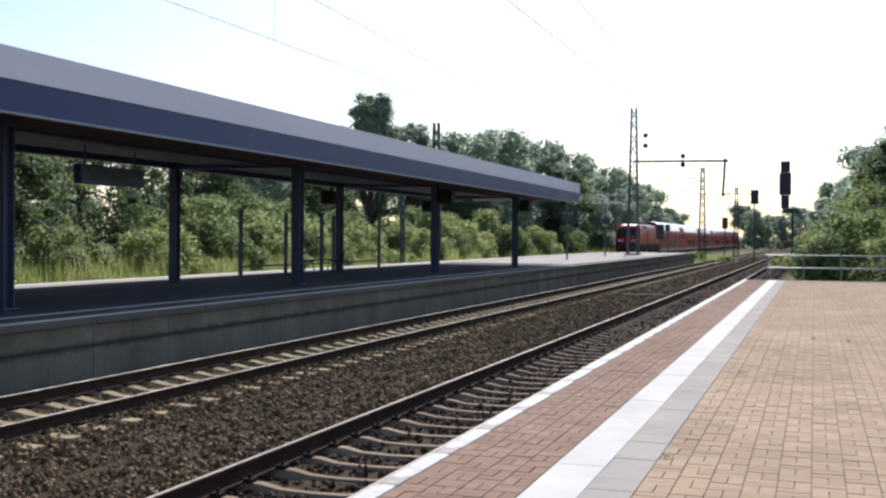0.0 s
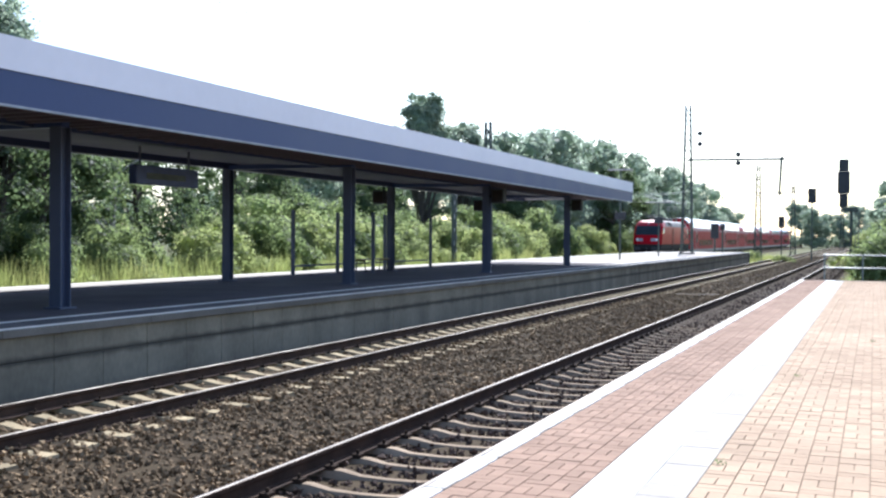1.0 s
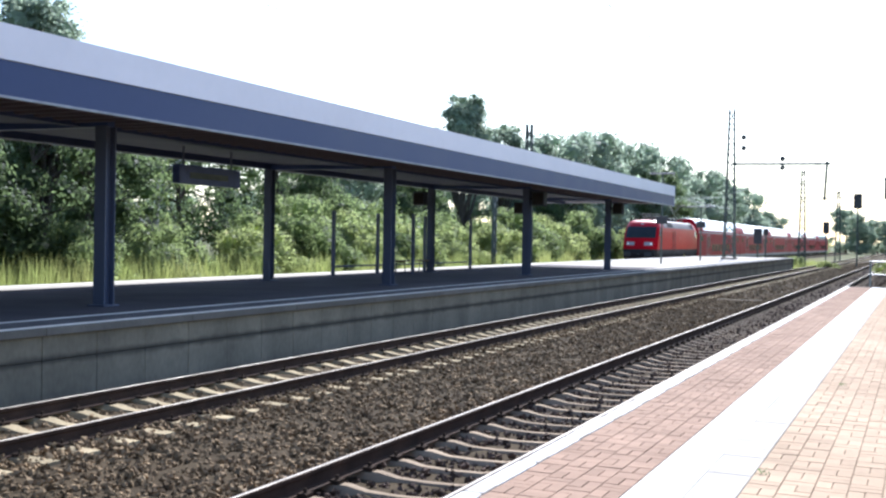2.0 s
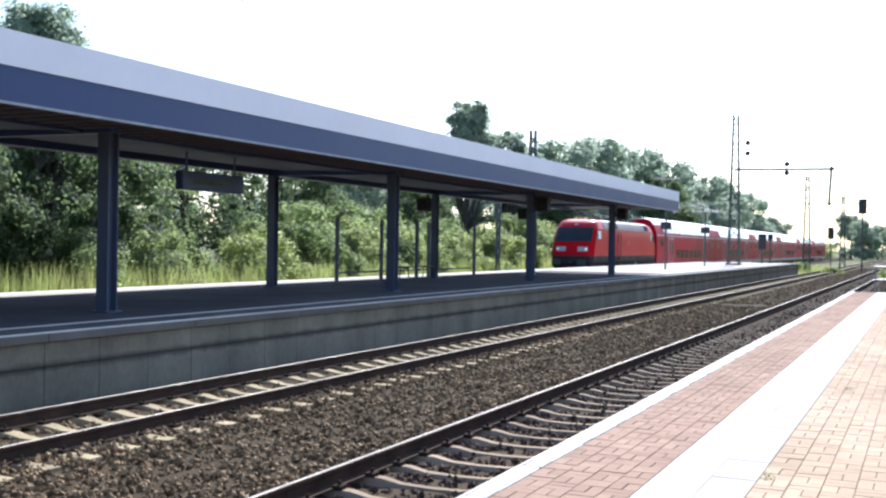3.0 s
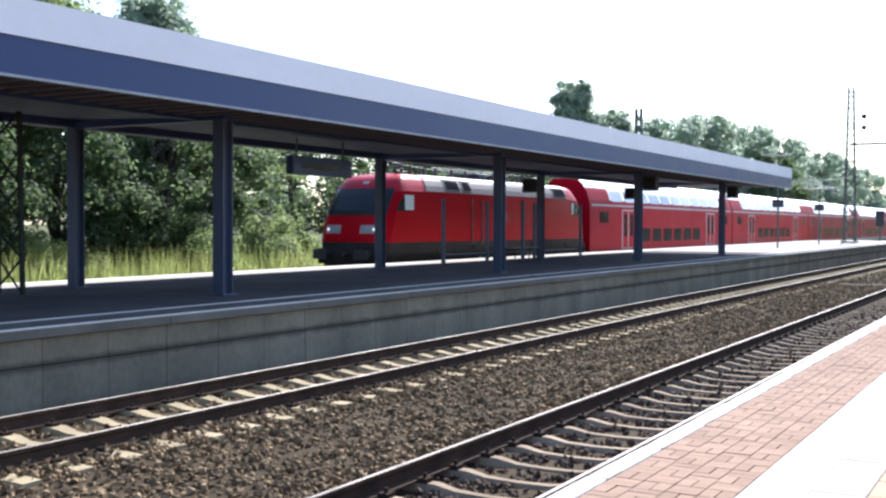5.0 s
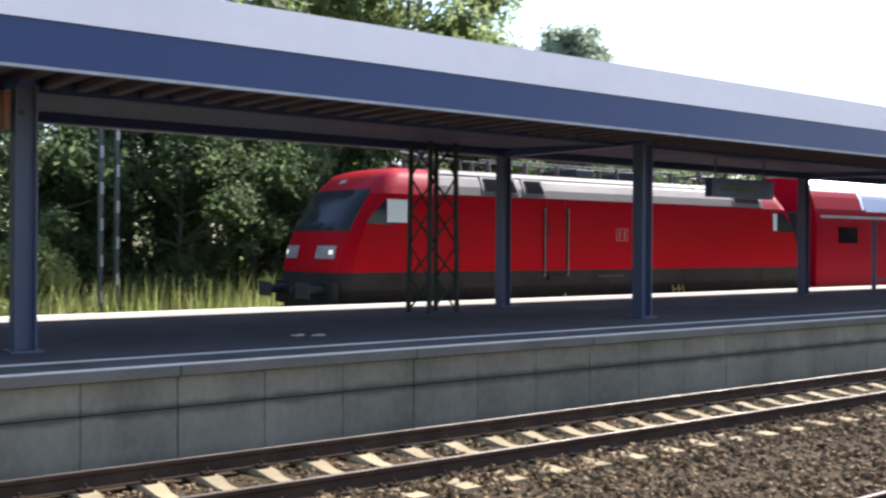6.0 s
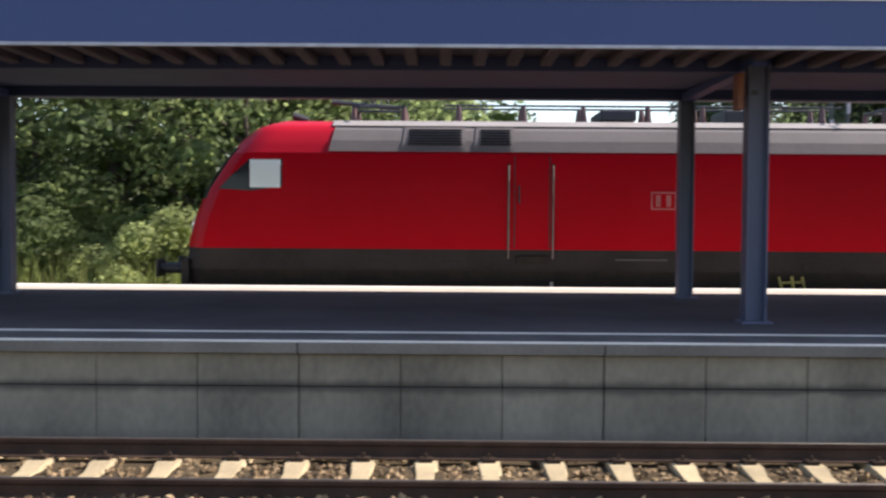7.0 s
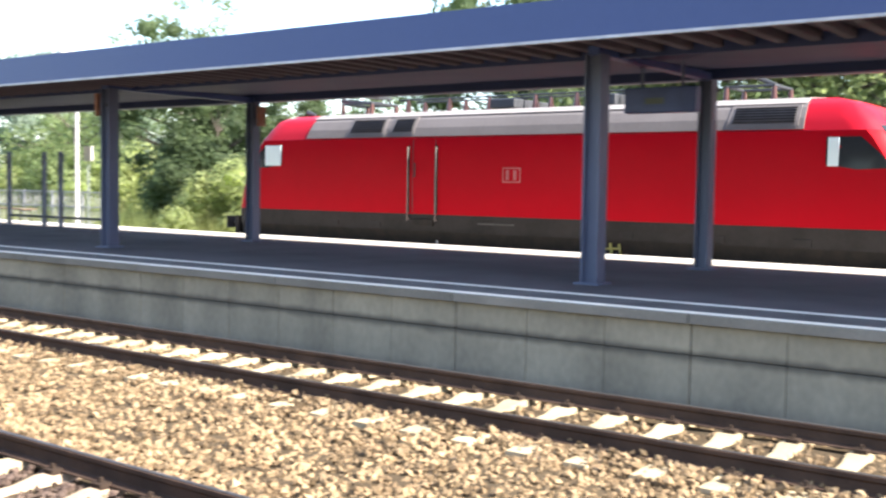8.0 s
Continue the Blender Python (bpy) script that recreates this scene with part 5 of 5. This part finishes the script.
        part("panel", boxes((x - 0.11, x + 0.11, y + d - 0.04, y + d + 0.04, 3.42, 3.86), bevel=0.01), "signred", s)
        part("clamp", boxes((x - 0.03, x + 0.03, min(y + d, y), max(y + d, y), 3.6, 3.66)), "dark", s)
    for x, y, d in ((XN, COLY[7], 1), (XN, COLY[8], 1), (XFR, COLY[7], -1), (XFR, COLY[8], -1)):
        s = empty("loudspeaker", "dark loudspeaker box bracketed to a canopy column", "loudspeaker")
        xa, xb = sorted((x + d * 0.22, x + d * 0.70))
        part("case", boxes((xa, xb, y - 0.17, y + 0.17, 3.32, 3.84), bevel=0.03), "dark", s)
        part("grille", boxes((xa + 0.05, xb - 0.05, y - 0.18, y - 0.165, 3.38, 3.78), bevel=0.004), "under", s, "dark grille")
        xa, xb = sorted((x + d * 0.05, x + d * 0.24))
        part("bracket", boxes((xa, xb, y - 0.03, y + 0.03, 3.54, 3.62)), "dark", s)
    # rails beyond the brick platform
    rl = empty("pipe_railing", "pale steel pipe railing at the platform end", "railing")
    for z in (0.95, 1.47):
        part("rail", bars(((-1.85, 46, z), (8.5, 46, z), 0.032, 8)), "lampcover", rl)
    for i in range(8):
        part("post", bars(((-1.8 + i * 1.45, 46, -0.6), (-1.8 + i * 1.45, 46, 1.5), 0.032, 8)), "steel", rl)
    # far end of the station beyond the canopy columns
    pl = empty("white_lamp_post", "white lamp post on the far platform edge", "lamp", m=pose(-19.3, -28.4, ZP - 0.05))
    part("post", bars(((0, 0, 0), (0, 0, 5.2), 0.07, 10, 0.05)), "coachpale", pl)
    part("lamp_head", boxes((-0.1, 0.6, -0.1, 0.1, 5.15, 5.28), bevel=0.03), "coachpale", pl)
    part("sign", boxes((0.1, 0.14, 0.55, 0.95, 1.95, 2.4)), "whiteslab", pl, "small white sign")
    part("sign_post", bars(((0.12, 0.75, 0.0), (0.12, 0.75, 2.0), 0.025, 6)), "steel", pl)
    fe = empty("mesh_fence", "pale green steel fence beside the far track", "fence")
    for i in range(12):
        part("post", boxes((-24.73, -24.67, -34.0 - i * 2.0, -33.94 - i * 2.0, -0.55, 1.75)), "coachpale", fe)
    for z in (0.45, 1.1, 1.68):
        part("rail", boxes((-24.72, -24.68, -56.0, -33.95, z, z + 0.05)), "coachpale", fe)
    for i in range(88):
        part("picket", boxes((-24.71, -24.69, -55.9 + i * 0.25, -55.87 + i * 0.25, 0.1, 1.7)), "coachpale", fe)
    b2 = copy_thing(be, pose(-18.6, -31.0, ZP - 0.03))
    b3 = copy_thing(be, pose(-18.6, -36.0, ZP - 0.03))
    for x, y, r in ((-12.98, 7.36, 10), (-12.82, 7.60, 50)):
        pa = raw("paper_scrap", [(-0.09, -0.05, 0), (0.09, -0.06, 0.004), (0.10, 0.05, 0.012), (0.0, 0.07, 0.02), (-0.08, 0.05, 0.006), (-0.09, -0.05, 0.006), (0.09, -0.06, 0.01), (0.10, 0.05, 0.018), (0.0, 0.07, 0.026), (-0.08, 0.05, 0.012)],
                 [(4, 3, 2, 1, 0), (5, 6, 7, 8, 9), (0, 1, 6, 5), (1, 2, 7, 6), (2, 3, 8, 7), (3, 4, 9, 8), (4, 0, 5, 9)], "whiteslab")
        tagged(pa, "crumpled white scrap of paper on the platform", "paper").matrix_basis = pose(x, y, ZP + 0.002, 0, 0, r)
    wv, wf = leaf_cloud([(0, 0, 0.015), (0.035, 0.03, 0.02)], [0.033, 0.026], 14000, 0.012, 78, 0.8)
    for x, y in ((-0.72, 12.4), (0.55, 16.9), (0.05, 17.1), (-0.9, 7.4)):
        w = raw("weed", wv, wf, "leafdark")
        tagged(w, "tiny weed growing in a paving joint", "weed", kind="stuff").matrix_basis = pose(x, y, ZN - 0.01)


equipment()


# ---- building the place ----
far_platform()
canopy()
NEAR = near_platform()
LOCOMOTIVE = locomotive()
COACHES = [coach()]
for i in range(5):
    COACHES.append(copy_thing(COACHES[0], pose(-21.65, 150 + 27 * i, 0)))
meadow()
plants()
track(*TRACKS[0][1:], -60, 330, (-8, 165))
track(*TRACKS[1][1:], -60, 330, (-30, 145))
track(*TRACKS[2][1:], -90, 330, (-60, -20))
near_platform_pieces(NEAR)

FRONT = [(0, 129.0), (0.5, 118.6), (1, 108.1), (1.5, 97.6), (2.5, 77.5), (3.5, 57.8), (4.5, 39.1), (5.3, 24.6), (5.5, 20.95), (6, 11.95), (6.5, 2.92), (7, -5.82), (7.5, -14.46), (8, -23.0)]


def motions():
    walk(LOCOMOTIVE, [(t, pose(-21.65, y, 0)) for t, y in FRONT])
    for i, c in enumerate(COACHES):
        walk(c, [(t, pose(-21.65, y + LOCO + COACH * i, 0)) for t, y in FRONT])


motions()
